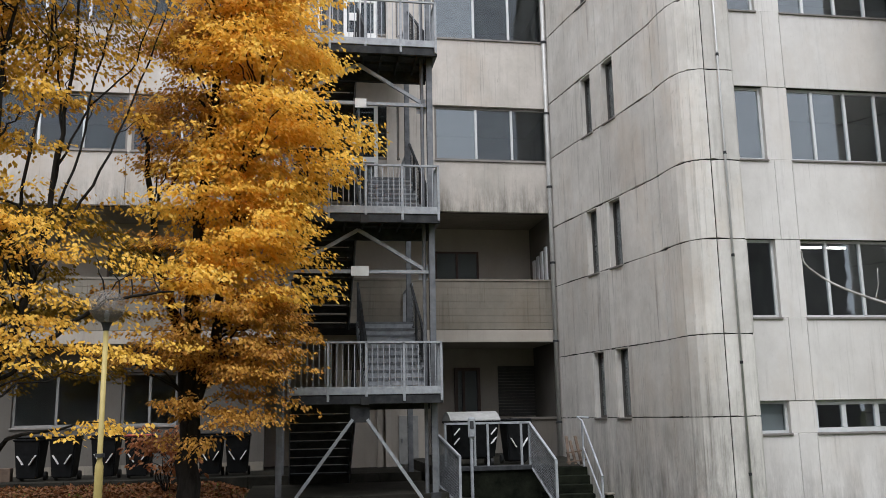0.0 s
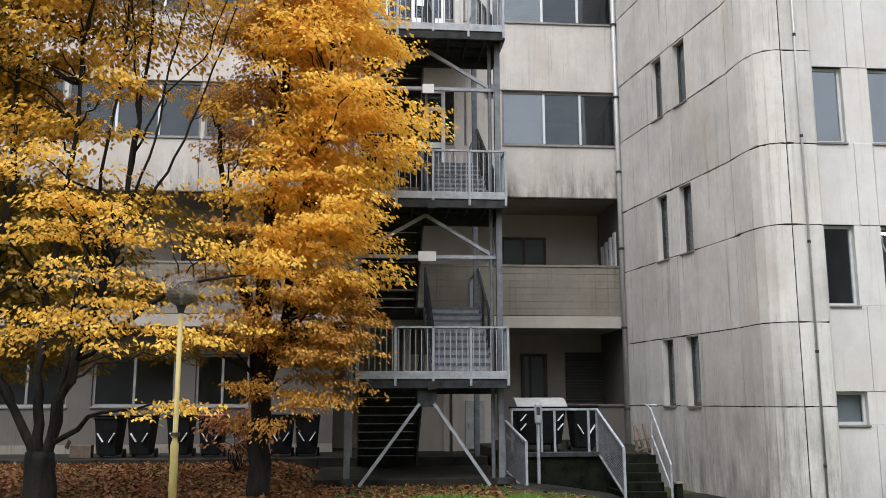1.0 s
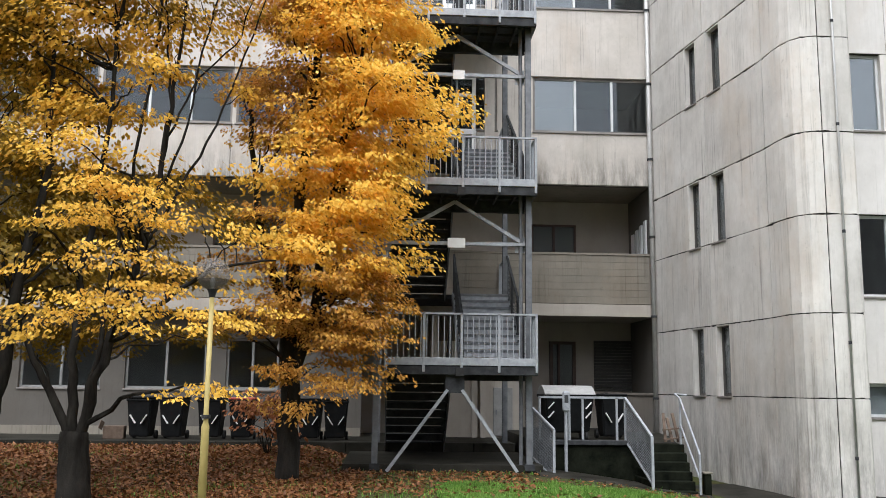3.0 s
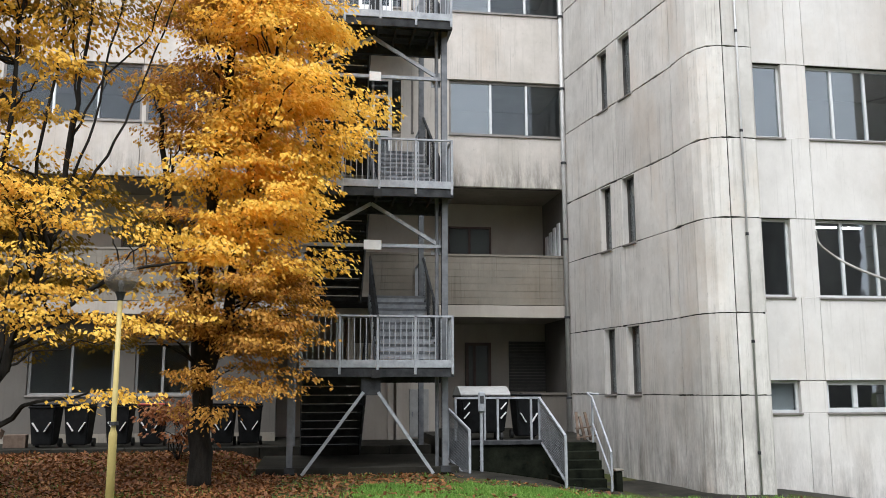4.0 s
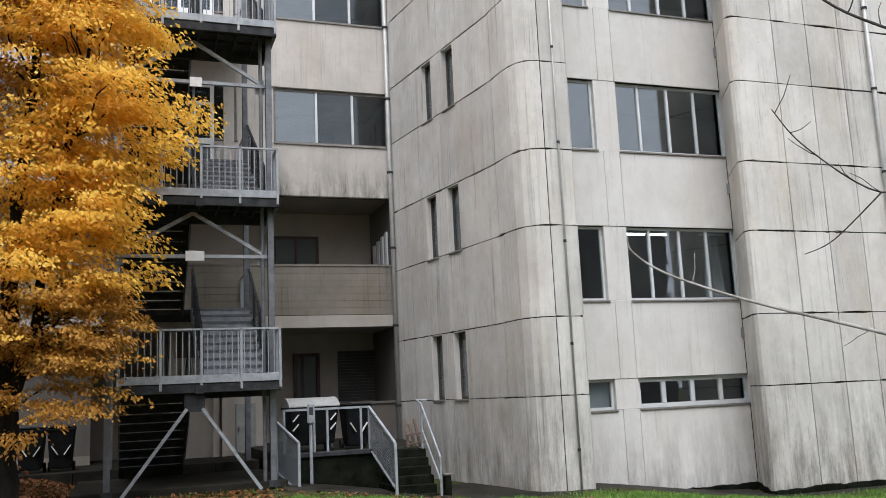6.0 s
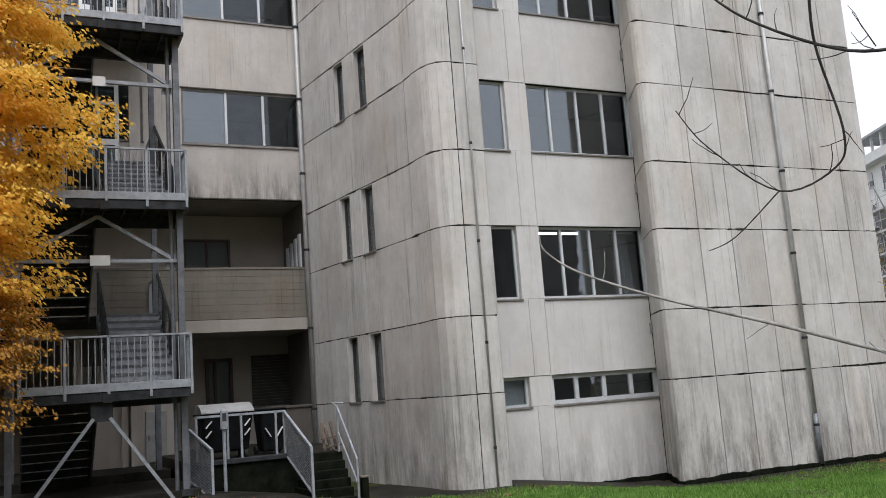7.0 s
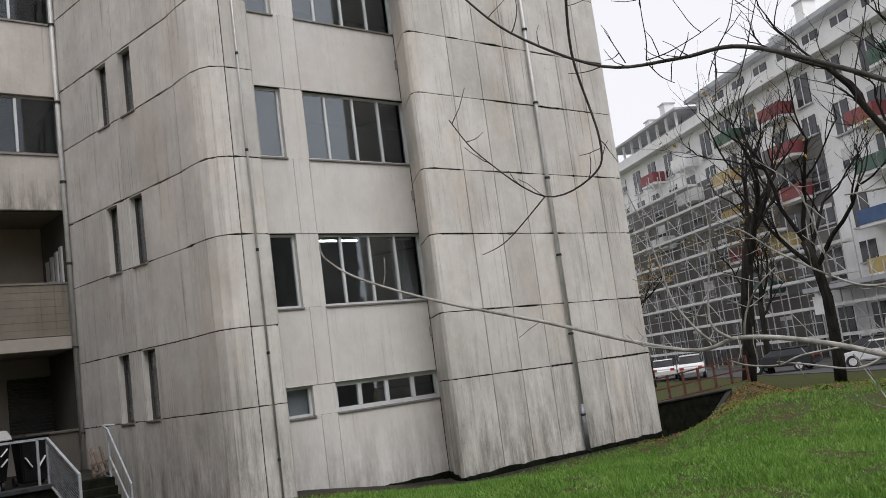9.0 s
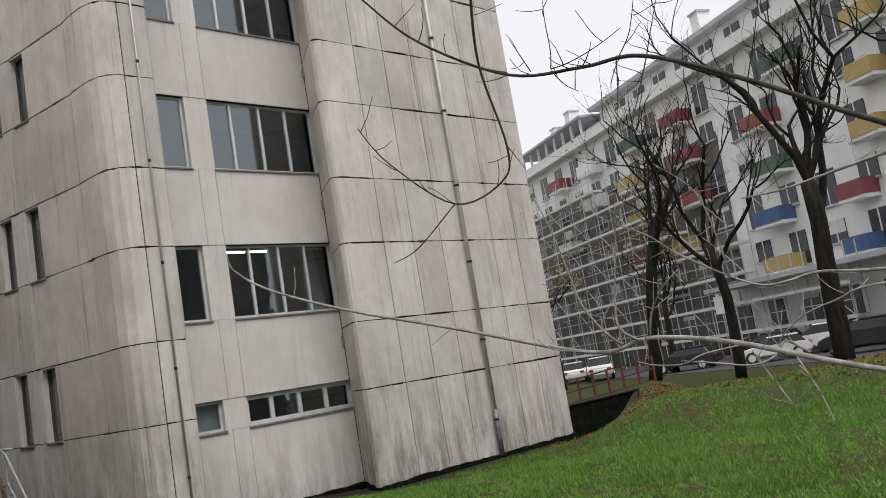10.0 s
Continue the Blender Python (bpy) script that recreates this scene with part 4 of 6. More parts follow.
bm = bmesh.new()
lo = [bm.verts.new(c) for c in ((-0.52, -0.36, 0.16), (0.52, -0.36, 0.16), (0.52, 0.36, 0.16), (-0.52, 0.36, 0.16))]
hi = [bm.verts.new(c) for c in ((-0.62, -0.5, 0.95), (0.62, -0.5, 0.95), (0.62, 0.5, 0.95), (-0.62, 0.5, 0.95))]
bm.faces.new(lo[::-1])
bm.faces.new(hi)
for i in range(4):
    j = (i + 1) % 4
    bm.faces.new((lo[i], lo[j], hi[j], hi[i]))
bmesh.ops.bevel(bm, geom=bm.edges[:], offset=0.04, segments=2, affect="EDGES")
part("body", bm, M_BIN, skip)
part("rim", boxed(-0.65, 0.65, -0.53, 0.53, 0.92, 0.99, bevel=0.02), M_BIN, skip)
bm = bmesh.new()
prof = [(-0.55 + 1.1 * k / 10, 1.0 + 0.26 * math.sin(math.pi * (0.1 + 0.8 * k / 10)) - 0.08) for k in range(11)]
for x0, x1 in ((-0.64, 0.64),):
    a = [bm.verts.new((x0, y, z)) for y, z in prof] + [bm.verts.new((x0, 0.55, 0.98)), bm.verts.new((x0, -0.55, 0.98))]
    b = [bm.verts.new((x1, v.co.y, v.co.z)) for v in a]
    bm.faces.new(a)
    bm.faces.new(b[::-1])
    for i in range(len(a)):
        j = (i + 1) % len(a)
        bm.faces.new((a[j], a[i], b[i], b[j]))
part("lid", bm, M_LID, skip, "domed pale grey lid")
skip.scale.x = 0.87
for x in (-0.45, 0.45):
    for y in (-0.3, 0.3):
        part("wheel", tube(bmesh.new(), [(x - 0.03, y, 0.09), (x + 0.03, y, 0.09)], 0.09, 14), M_RUBBER, skip)
for k in (-1, 1):
    for j in range(2):
        part("stripe", bar(bmesh.new(), (k * 0.47 - 0.07, -0.465 - 0.02 * j, 0.48 + 0.2 * j), (k * 0.47 + 0.07, -0.475 - 0.02 * j, 0.62 + 0.2 * j), 0.02, 0.1, (0, 1, 0)), M_PAPER, skip, "white reflective stripe")
carton = thing("carton", "low brown cardboard carton beside the bins", "box", (-6.6, 22.4, PAVE_Z), turn=6)
part("body", boxed(-0.24, 0.24, -0.18, 0.18, 0.0, 0.3, bevel=0.008), M_WOOD, carton)
part("flap", bar(bmesh.new(), (-0.24, -0.19, 0.3), (-0.3, -0.3, 0.36), 0.02, 0.2), M_WOOD, carton)

# ---- street lamp in the garden ----
lamp = thing("globe_lamp", "garden lamp with a smoky glass globe on a yellow pole", "lamp", (-1.985, 10.0, 0.0))
part("pole", tube(bmesh.new(), [(0, 0, -0.1), (0, 0, 1.22), (0, 0, 1.25), (0, 0, 1.3), (0, 0, 2.68)], [0.046, 0.043, 0.043, 0.028, 0.026], 14), M_YELLOW, lamp, "yellow painted pole", True)
part("band", tube(bmesh.new(), [(0, 0, 1.34), (0, 0, 1.38)], 0.05, 14), M_RUBBER, lamp)
part("collar", tube(bmesh.new(), [(0, 0, 2.66), (0, 0, 2.72), (0, 0, 2.75)], [0.03, 0.045, 0.06], 16), M_RUBBER, lamp)
bm = bmesh.new()
bmesh.ops.create_uvsphere(bm, u_segments=28, v_segments=18, radius=0.185, matrix=Matrix.Translation((0, 0, 2.92)))
part("globe", bm, M_GLOBE, lamp, "smoky translucent globe", True)
bm = bmesh.new()
bmesh.ops.create_uvsphere(bm, u_segments=28, v_segments=18, radius=0.178, matrix=Matrix.Translation((0, 0, 2.92)))
bmesh.ops.delete(bm, geom=[q for q in bm.verts if q.co.z > 2.88], context="VERTS")
part("bowl", bm, M_BOWL, lamp, "darker lower half", True)
part("bulb", tube(bmesh.new(), [(0, 0, 2.74), (0, 0, 2.78), (0, 0, 2.84), (0, 0, 2.88)], [0.02, 0.02, 0.03, 0.015], 10), M_LID, lamp)

door = thing("door_3", "white-framed glazed door onto the stair landing", "door", kind="structure")
for z in (7.58, 11.18):
    bm = bmesh.new()
    for a in ((1.25, 1.35, z, z + 2.62), (2.1, 2.2, z, z + 2.62), (1.35, 2.1, z + 2.52, z + 2.62), (1.35, 2.1, z + 2.02, z + 2.1), (1.35, 2.1, z + 0.95, z + 1.1), (1.68, 1.74, z, z + 2.02), (1.35, 2.1, z, z + 0.12)):
        box(bm, a[0], a[1], 23.5, 23.58, a[2], a[3])
    part("door_frame", bm, M_PAPER, door, "white painted frame")
    part("pane", boxed(1.35, 2.1, 23.54, 23.552, z, z + 2.52), M_GLASSDARK, door)
    part("notice", boxed(1.4, 1.62, 23.485, 23.495, z + 1.45, z + 1.68), M_PAPER, door)
    part("pier", boxed(2.45, 2.72, 23.5, 23.597, z - 0.1, z + 2.7), M_BACK, door)


# ---- trees with leaves ----
def blades(rng, pos, out, size, droop=0.35, jitter=0.5):
    """Leaf blades as bent diamonds at pos, pointing along out. Returns vertices and faces."""
    n = len(pos)
    d = out + rng.normal(0, jitter, (n, 3)) * np.array([1, 1, 0.6])
    d[:, 2] -= droop
    d /= np.linalg.norm(d, axis=1, keepdims=True) + 1e-9
    up = np.tile(np.array([0.0, 0.0, 1.0]), (n, 1)) + rng.normal(0, 0.45, (n, 3))
    s = np.cross(d, up)
    s /= np.linalg.norm(s, axis=1, keepdims=True) + 1e-9
    nrm = np.cross(s, d)
    ln = size * rng.uniform(0.65, 1.25, (n, 1))
    w = ln * rng.uniform(0.27, 0.37, (n, 1))
    a, c = pos, pos + d * ln - nrm * ln * 0.12
    m = pos + d * ln * 0.45
    v = np.stack([a, m + s * w - nrm * ln * 0.05, c, m - s * w - nrm * ln * 0.05], 1).reshape(-1, 3)
    f = np.arange(4 * n).reshape(n, 4)
    return v, f


def leaf_mesh(name, v, f, material):
    me = bpy.data.meshes.new(name)
    me.from_pydata(v.tolist(), [], f.tolist())
    me.materials.append(material)
    return me


def sprays(rng, blobs, axis, per_volume, leaves, size, length=0.75, droop=0.3, shell=0.45):
    """Flat leafy sprays that fan outwards from the axis, inside the blobs (centre, radii)."""
    vs, fs, k = [], [], 0
    mids = []
    for cx, cy, cz, rx, ry, rz in blobs:
        n = max(3, int(per_volume * rx * ry * rz * 4.2))
        m = max(2, n // 6)
        u = rng.normal(0, 1, (m, 3))
        u /= np.linalg.norm(u, axis=1, keepdims=True)
        pads = u * (rng.uniform(0, 1, (m, 1)) ** shell) * np.array([rx, ry, rz]) * rng.uniform(0.85, 1.16, (m, 1))
        c = np.array([cx, cy, cz]) + pads[rng.integers(0, m, n)] + rng.normal(0, 1, (n, 3)) * np.array([0.26, 0.26, 0.07])
        out = c - np.array([axis[0], axis[1], 0])
        out[:, 2] = rng.normal(0.05, 0.15, n)
        out[:, :2] += rng.normal(0, 0.7, (n, 2))
        out /= np.linalg.norm(out, axis=1, keepdims=True) + 1e-9
        side = np.stack([-out[:, 1], out[:, 0], np.zeros(n)], 1)
        t = rng.uniform(-0.5, 0.5, (n, leaves))
        w = rng.normal(0, 0.28, (n, leaves)) * (0.75 - t * 0.7)
        sag = -droop * (t + 0.5) ** 2 * length * 0.6
        p = c[:, None] + out[:, None] * (t * length)[..., None] + side[:, None] * (w * length)[..., None]
        p[..., 2] += sag + rng.normal(0, 0.035, (n, leaves))
        d = out[:, None] * 0.8 + side[:, None] * (np.sign(w) * 0.7)[..., None]
        v, f = blades(rng, p.reshape(-1, 3), d.reshape(-1, 3), size, 0.75, 0.35)
        vs.append(v)
        fs.append(f + k)
        k += len(v)
        mids.append(c)
    return np.concatenate(vs), np.concatenate(fs), np.concatenate(mids)


def bend(a, b, rng, n=7, wob=0.12, lift=0.2):
    """A wavering path from a to b that rises in an arc."""
    a, b = np.array(a, float), np.array(b, float)
    ln = np.linalg.norm(b - a)
    t = np.linspace(0, 1, n)[:, None]
    p = a + (b - a) * t
    p[:, 2] += lift * ln * np.sin(t[:, 0] * math.pi) * 0.35
    w = rng.normal(0, wob * ln * 0.12, (n, 3))
    w[0] = w[-1] = 0
    return p + w


def taper(n, r0, r1):
    return [r0 + (r1 - r0) * k / (n - 1) for k in range(n)]


def leafy_tree(name, label, stems, blobs, axis, seed, mat_leaf, per_volume, leaves, size, limbs, extra=(), length=0.75):
    """stems: rows of points with the radius at foot and top. Limbs run from the stems to the sprays."""
    rng = np.random.default_rng(seed)
    tree = thing(name, label, "tree")
    bm = bmesh.new()
    spine = []
    for pts, r0, r1 in stems:
        path = []
        for a, b in zip(pts, pts[1:]):
            q = bend(a, b, rng, 6, 0.12, 0.0)
            path += [tuple(c) for c in (q if not path else q[1:])]
        tube(bm, path, taper(len(path), r0, r1), 10)
        spine += [(np.array(c), r0 + (r1 - r0) * i / len(path)) for i, c in enumerate(path)]
    part("trunk", bm, M_BARK, tree, "dark rough bark, forked", True)
    v, f, mids = sprays(rng, blobs, axis, per_volume, leaves, size, length)
    ob = new("crown", leaf_mesh("crown", v, f, mat_leaf))
    ob.parent = tree
    tagged(ob, "dense flat sprays of turning leaves")
    for layer, words, more, material, density in extra:
        v, f, mid2 = sprays(rng, more, axis, density, int(leaves * 1.45), size * 0.78, length * 0.9)
        ob = new(layer, leaf_mesh(layer, v, f, material))
        ob.parent = tree
        tagged(ob, words)
        mids = np.concatenate([mids, mid2])
    bm = bmesh.new()
    pick = rng.choice(len(mids), min(limbs, len(mids)), replace=False)
    for i in pick:
        c = mids[i]
        best = min(spine, key=lambda s: np.linalg.norm(s[0] - c) + 3.0 * max(0.0, s[0][2] - c[2] + 0.5))
        ln = np.linalg.norm(best[0] - c)
        q = bend(best[0], c, rng, 7, 0.22, 0.15)
        r = min(best[1] * 0.55, 0.012 + 0.014 * ln)
        tube(bm, [tuple(x) for x in q], taper(7, r, 0.006), 5)
    tagged(part("branchwork", bm, M_BARK, tree), kind="stuff")
    return tree


leafy_tree(
    "tree", "autumn tree with dense golden-orange leaves and a dark trunk",
    [([(-1.72, 15.95, -0.1), (-1.74, 16.0, 1.7), (-1.77, 16.0, 3.7), (-1.6, 16.0, 6.2), (-1.2, 15.95, 10.5)], 0.21, 0.05),
     ([(-1.74, 15.95, 1.9), (-1.35, 15.9, 3.0), (-1.25, 15.9, 4.4), (-0.6, 15.8, 8.0)], 0.13, 0.03),
     ([(-1.76, 15.98, 2.6), (-2.3, 15.8, 4.2), (-2.7, 15.7, 7.0)], 0.11, 0.03)],
    [(-1.0, 15.8, 10.3, 1.6, 1.7, 1.2), (-0.75, 15.8, 8.55, 1.4, 1.6, 1.0), (-0.5, 15.7, 7.1, 1.3, 1.6, 0.8), (-0.6, 15.7, 6.1, 1.45, 1.6, 0.65), (-0.95, 15.6, 5.1, 1.35, 1.4, 0.65), (-1.1, 15.6, 4.2, 1.4, 1.3, 0.55), (-1.9, 15.3, 5.35, 0.7, 0.6, 0.25), (0.5, 15.6, 6.75, 0.65, 0.8, 0.25), (0.15, 15.6, 8.2, 0.65, 0.8, 0.28), (-0.3, 15.5, 5.7, 0.5, 0.6, 0.25), (-0.05, 15.5, 4.5, 0.5, 0.7, 0.25), (-0.7, 15.6, 7.8, 1.3, 1.3, 0.35), (-0.7, 15.5, 6.6, 1.3, 1.3, 0.3), (-0.9, 15.4, 5.6, 1.15, 1.1, 0.3), (-1.0, 15.4, 4.65, 1.05, 1.1, 0.28), (-0.6, 15.5, 3.75, 1.1, 1.0, 0.25), (-0.9, 15.7, 9.4, 1.3, 1.4, 0.4)],
    (-1.6, 15.95), 11, M_LEAF, 24, 45, 0.09, 120,
    [("lower_crown", "browner leaves on the lower boughs", [(-2.35, 15.9, 8.4, 0.7, 0.7, 0.5), (-2.4, 15.9, 7.4, 0.6, 0.6, 0.45), (-2.15, 15.8, 6.4, 0.5, 0.6, 0.4), (-2.0, 15.7, 4.7, 0.5, 0.6, 0.3), (-0.25, 15.4, 3.6, 0.65, 0.7, 0.5), (-0.55, 15.4, 2.3, 0.6, 0.6, 0.5), (-1.6, 15.4, 3.2, 0.9, 0.7, 0.3), (-0.9, 15.6, 3.4, 1.2, 1.2, 0.5), (-1.7, 15.4, 2.75, 1.2, 1.0, 0.35), (-0.75, 15.5, 2.6, 0.75, 0.7, 0.55), (-1.4, 15.5, 2.0, 0.7, 0.7, 0.25), (-2.2, 15.3, 4.0, 0.6, 0.7, 0.3), (-1.9, 16.1, 6.3, 0.8, 0.8, 0.7), (-1.95, 16.1, 7.5, 0.85, 0.8, 0.7), (-2.0, 16.1, 8.8, 0.9, 0.8, 0.7), (-1.7, 15.5, 1.5, 0.5, 0.5, 0.25), (-0.9, 15.2, 1.8, 0.75, 0.6, 0.4), (-0.45, 15.3, 2.9, 0.6, 0.6, 0.4)], M_LEAFBROWN, 26)])

leafy_tree(
    "tree", "multi-stemmed autumn tree with thinning olive-yellow leaves",
    [([(-4.5, 13.5, -0.15), (-4.52, 13.5, 0.5), (-4.55, 13.5, 1.0)], 0.25, 0.2),
     ([(-4.55, 13.5, 0.8), (-4.9, 13.5, 1.5), (-5.2, 13.5, 2.0), (-5.7, 13.6, 3.1), (-6.3, 13.8, 5.2)], 0.075, 0.02),
     ([(-4.55, 13.5, 0.9), (-4.72, 13.6, 2.1), (-4.7, 13.8, 3.6), (-4.5, 14.0, 6.0), (-4.4, 14.2, 9.5)], 0.08, 0.02),
     ([(-4.5, 13.5, 0.8), (-4.18, 13.6, 2.3), (-3.95, 13.7, 3.2), (-3.66, 13.9, 4.7), (-3.57, 14.0, 6.4), (-3.3, 14.1, 9.5)], 0.085, 0.015),
     ([(-4.45, 13.5, 1.1), (-4.35, 13.8, 2.6), (-4.2, 14.0, 4.4), (-3.9, 14.0, 6.6), (-3.8, 14.1, 9.2)], 0.045, 0.013),
     ([(-3.7, 13.9, 4.5), (-3.55, 14.0, 6.0), (-3.75, 14.1, 7.7), (-3.9, 14.2, 9.4)], 0.024, 0.009),
     ([(-3.7, 13.9, 4.3), (-3.3, 14.0, 5.8), (-3.0, 14.1, 7.8), (-2.7, 14.2, 9.4)], 0.024, 0.009),
     ([(-3.8, 13.8, 3.8), (-3.1, 14.1, 5.3), (-2.6, 14.2, 6.7), (-2.1, 14.4, 8.6)], 0.027, 0.01),
     ([(-3.6, 14.0, 5.6), (-3.2, 14.1, 6.6), (-2.55, 14.2, 7.4), (-2.2, 14.3, 9.0)], 0.02, 0.008),
     ([(-4.05, 13.6, 2.6), (-3.57, 13.74, 2.85), (-2.78, 13.9, 3.5), (-1.83, 14.08, 3.65)], 0.05, 0.015)],
    [(-5.2, 14.2, 8.6, 1.7, 1.5, 0.8), (-4.8, 14.0, 7.3, 1.2, 1.3, 0.5), (-5.9, 14.2, 6.6, 1.0, 1.2, 0.6), (-5.0, 13.9, 6.1, 0.9, 1.0, 0.4), (-4.9, 13.7, 5.2, 1.0, 0.9, 0.35), (-4.6, 14.2, 10.0, 2.2, 1.6, 0.9), (-3.2, 14.2, 6.75, 0.75, 0.5, 0.15), (-2.5, 14.2, 5.2, 0.5, 0.5, 0.15), (-3.0, 13.8, 4.3, 0.6, 0.5, 0.2), (-3.1, 14.3, 8.2, 0.7, 0.6, 0.3), (-2.6, 14.2, 7.4, 0.5, 0.5, 0.2), (-3.3, 14.1, 7.3, 0.5, 0.5, 0.2), (-2.5, 14.0, 3.2, 0.6, 0.5, 0.15), (-3.1, 14.0, 9.4, 0.9, 0.8, 0.4), (-4.4, 14.0, 7.9, 0.8, 0.8, 0.3), (-4.3, 13.9, 6.7, 0.75, 0.8, 0.28), (-4.2, 13.8, 5.8, 0.7, 0.7, 0.25), (-3.7, 13.9, 8.7, 0.6, 0.7, 0.25), (-3.6, 13.9, 5.2, 0.5, 0.5, 0.15), (-5.6, 13.9, 5.6, 0.7, 0.7, 0.3), (-3.5, 14.2, 7.9, 0.7, 0.6, 0.3), (-2.8, 14.3, 8.3, 0.5, 0.6, 0.3), (-3.7, 14.0, 6.7, 0.5, 0.6, 0.2), (-2.6, 14.4, 6.5, 0.4, 0.4, 0.15), (-3.9, 13.9, 4.8, 0.6, 0.6, 0.2)],
    (-4.3, 14.0), 23, M_LEAFOLIVE, 20, 30, 0.094, 130,
    [("lower_crown", "bright yellow sprays on the hanging boughs", [(-4.0, 12.3, 4.35, 0.6, 0.6, 0.28), (-4.05, 12.2, 3.85, 0.6, 0.6, 0.2), (-3.3, 12.3, 4.2, 0.45, 0.5, 0.25), (-4.5, 12.1, 3.35, 0.4, 0.4, 0.12), (-4.55, 12.0, 2.6, 0.4, 0.4, 0.2), (-4.2, 12.0, 3.0, 0.5, 0.4, 0.12), (-3.75, 12.0, 2.65, 0.45, 0.4, 0.12), (-3.3, 12.0, 3.0, 0.4, 0.35, 0.25), (-2.75, 12.2, 2.7, 0.8, 0.5, 0.08), (-3.0, 12.2, 3.4, 0.25, 0.4, 0.25), (-1.9, 12.4, 2.6, 0.45, 0.5, 0.1), (-3.05, 12.0, 1.68, 0.75, 0.4, 0.1), (-2.3, 12.6, 3.9, 0.45, 0.5, 0.12), (-4.5, 12.2, 5.0, 0.5, 0.5, 0.2), (-4.7, 12.0, 2.35, 0.35, 0.3, 0.12), (-4.3, 12.0, 2.75, 0.4, 0.35, 0.15), (-3.6, 12.0, 2.95, 0.5, 0.4, 0.12), (-2.9, 12.1, 2.45, 0.5, 0.4, 0.1), (-3.7, 12.1, 3.4, 0.5, 0.4, 0.15)], M_LEAFYELLOW, 54),
     # inner leaves get the darker copy, the crown's own shade in their colour
     ("inner_crown", "inner leaves of the crown, shade put into their dull colour", [(-5.4, 15.0, 5.1, 1.0, 0.8, 0.6), (-4.6, 15.0, 4.3, 0.9, 0.7, 0.45), (-5.6, 15.0, 6.7, 1.0, 0.8, 0.7), (-4.4, 15.2, 3.4, 0.9, 0.7, 0.35), (-3.3, 15.2, 3.7, 0.8, 0.6, 0.25), (-6.3, 15.0, 4.0, 1.0, 0.8, 0.6), (-5.3, 15.0, 2.9, 0.9, 0.7, 0.4), (-3.2, 14.3, 7.8, 0.7, 0.6, 0.25), (-4.3, 15.0, 8.2, 0.9, 0.7, 0.5), (-3.6, 15.2, 5.0, 0.8, 0.6, 0.35), (-2.9, 15.3, 4.6, 0.7, 0.5, 0.28), (-3.9, 15.2, 2.4, 0.7, 0.5, 0.28), (-2.8, 15.3, 2.6, 0.6, 0.5, 0.2), (-5.0, 15.0, 3.7, 0.9, 0.6, 0.4), (-5.8, 15.0, 3.3, 0.8, 0.6, 0.4), (-5.9, 15.0, 2.4, 0.7, 0.5, 0.3), (-4.7, 15.2, 2.6, 0.6, 0.5, 0.2)], M_LEAFDARK, 38)])

# this tree stands in shade, which is put into its leaf colour
leafy_tree(
    "tree", "autumn tree with sparse olive leaves at the garden edge, shade put into their colour",
    [([(-5.75, 13.2, -0.15), (-5.72, 13.2, 0.6), (-5.7, 13.2, 1.5), (-6.0, 13.2, 2.7), (-6.3, 13.4, 4.8), (-6.6, 13.8, 8.0)], 0.24, 0.05),
     ([(-5.72, 13.2, 0.9), (-5.5, 13.2, 1.9), (-5.5, 13.3, 2.7), (-5.3, 13.6, 4.6), (-5.4, 13.8, 7.0)], 0.13, 0.03),
     ([(-5.85, 13.2, 0.3), (-6.3, 13.2, 1.6), (-6.8, 13.3, 3.6)], 0.15, 0.04)],
    [(-6.6, 13.9, 7.4, 1.2, 1.3, 1.2), (-6.2, 13.8, 5.2, 0.9, 1.0, 0.7), (-5.9, 13.5, 3.9, 0.9, 0.9, 0.6), (-6.1, 13.3, 2.8, 0.9, 0.8, 0.5), (-5.2, 13.9, 4.3, 0.8, 0.7, 0.5), (-5.3, 14.0, 3.4, 0.7, 0.6, 0.35), (-7.4, 13.6, 3.4, 1.0, 1.0, 1.2)],
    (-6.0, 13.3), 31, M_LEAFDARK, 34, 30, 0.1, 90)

shrub = thing("shrub", "small leggy shrub with russet leaves by the bins", "shrub", (-2.55, 19.5, ground_z(-2.55, 19.5)))
rng = np.random.default_rng(5)
for k in range(9):
    bm = bmesh.new()
    a = rng.uniform(0, math.tau)
    q = bend((0, 0, -0.05), (0.35 * math.cos(a), 0.35 * math.sin(a), rng.uniform(0.7, 1.35)), rng, 6, 0.6, 0.0)
    tube(bm, [tuple(c) for c in q], taper(6, 0.016, 0.005), 5)
    part("stem", bm, M_BARK, shrub)
v, f, _ = sprays(rng, [(0, 0, 0.95, 0.5, 0.45, 0.4), (0.05, 0, 0.45, 0.35, 0.35, 0.25)], (0, 0), 160, 12, 0.11, 0.4)
ob = new("foliage", leaf_mesh("foliage", v, f, M_LEAFRED))
ob.parent = shrub


# ---- lawn and fallen leaves ----
def under(rng, n, boxes):
    out = []
    for x0, x1, y0, y1, share in boxes:
        m = int(n * share)
        out.append(np.stack([rng.uniform(x0, x1, m), rng.uniform(y0, y1, m)], 1))
    return np.concatenate(out)


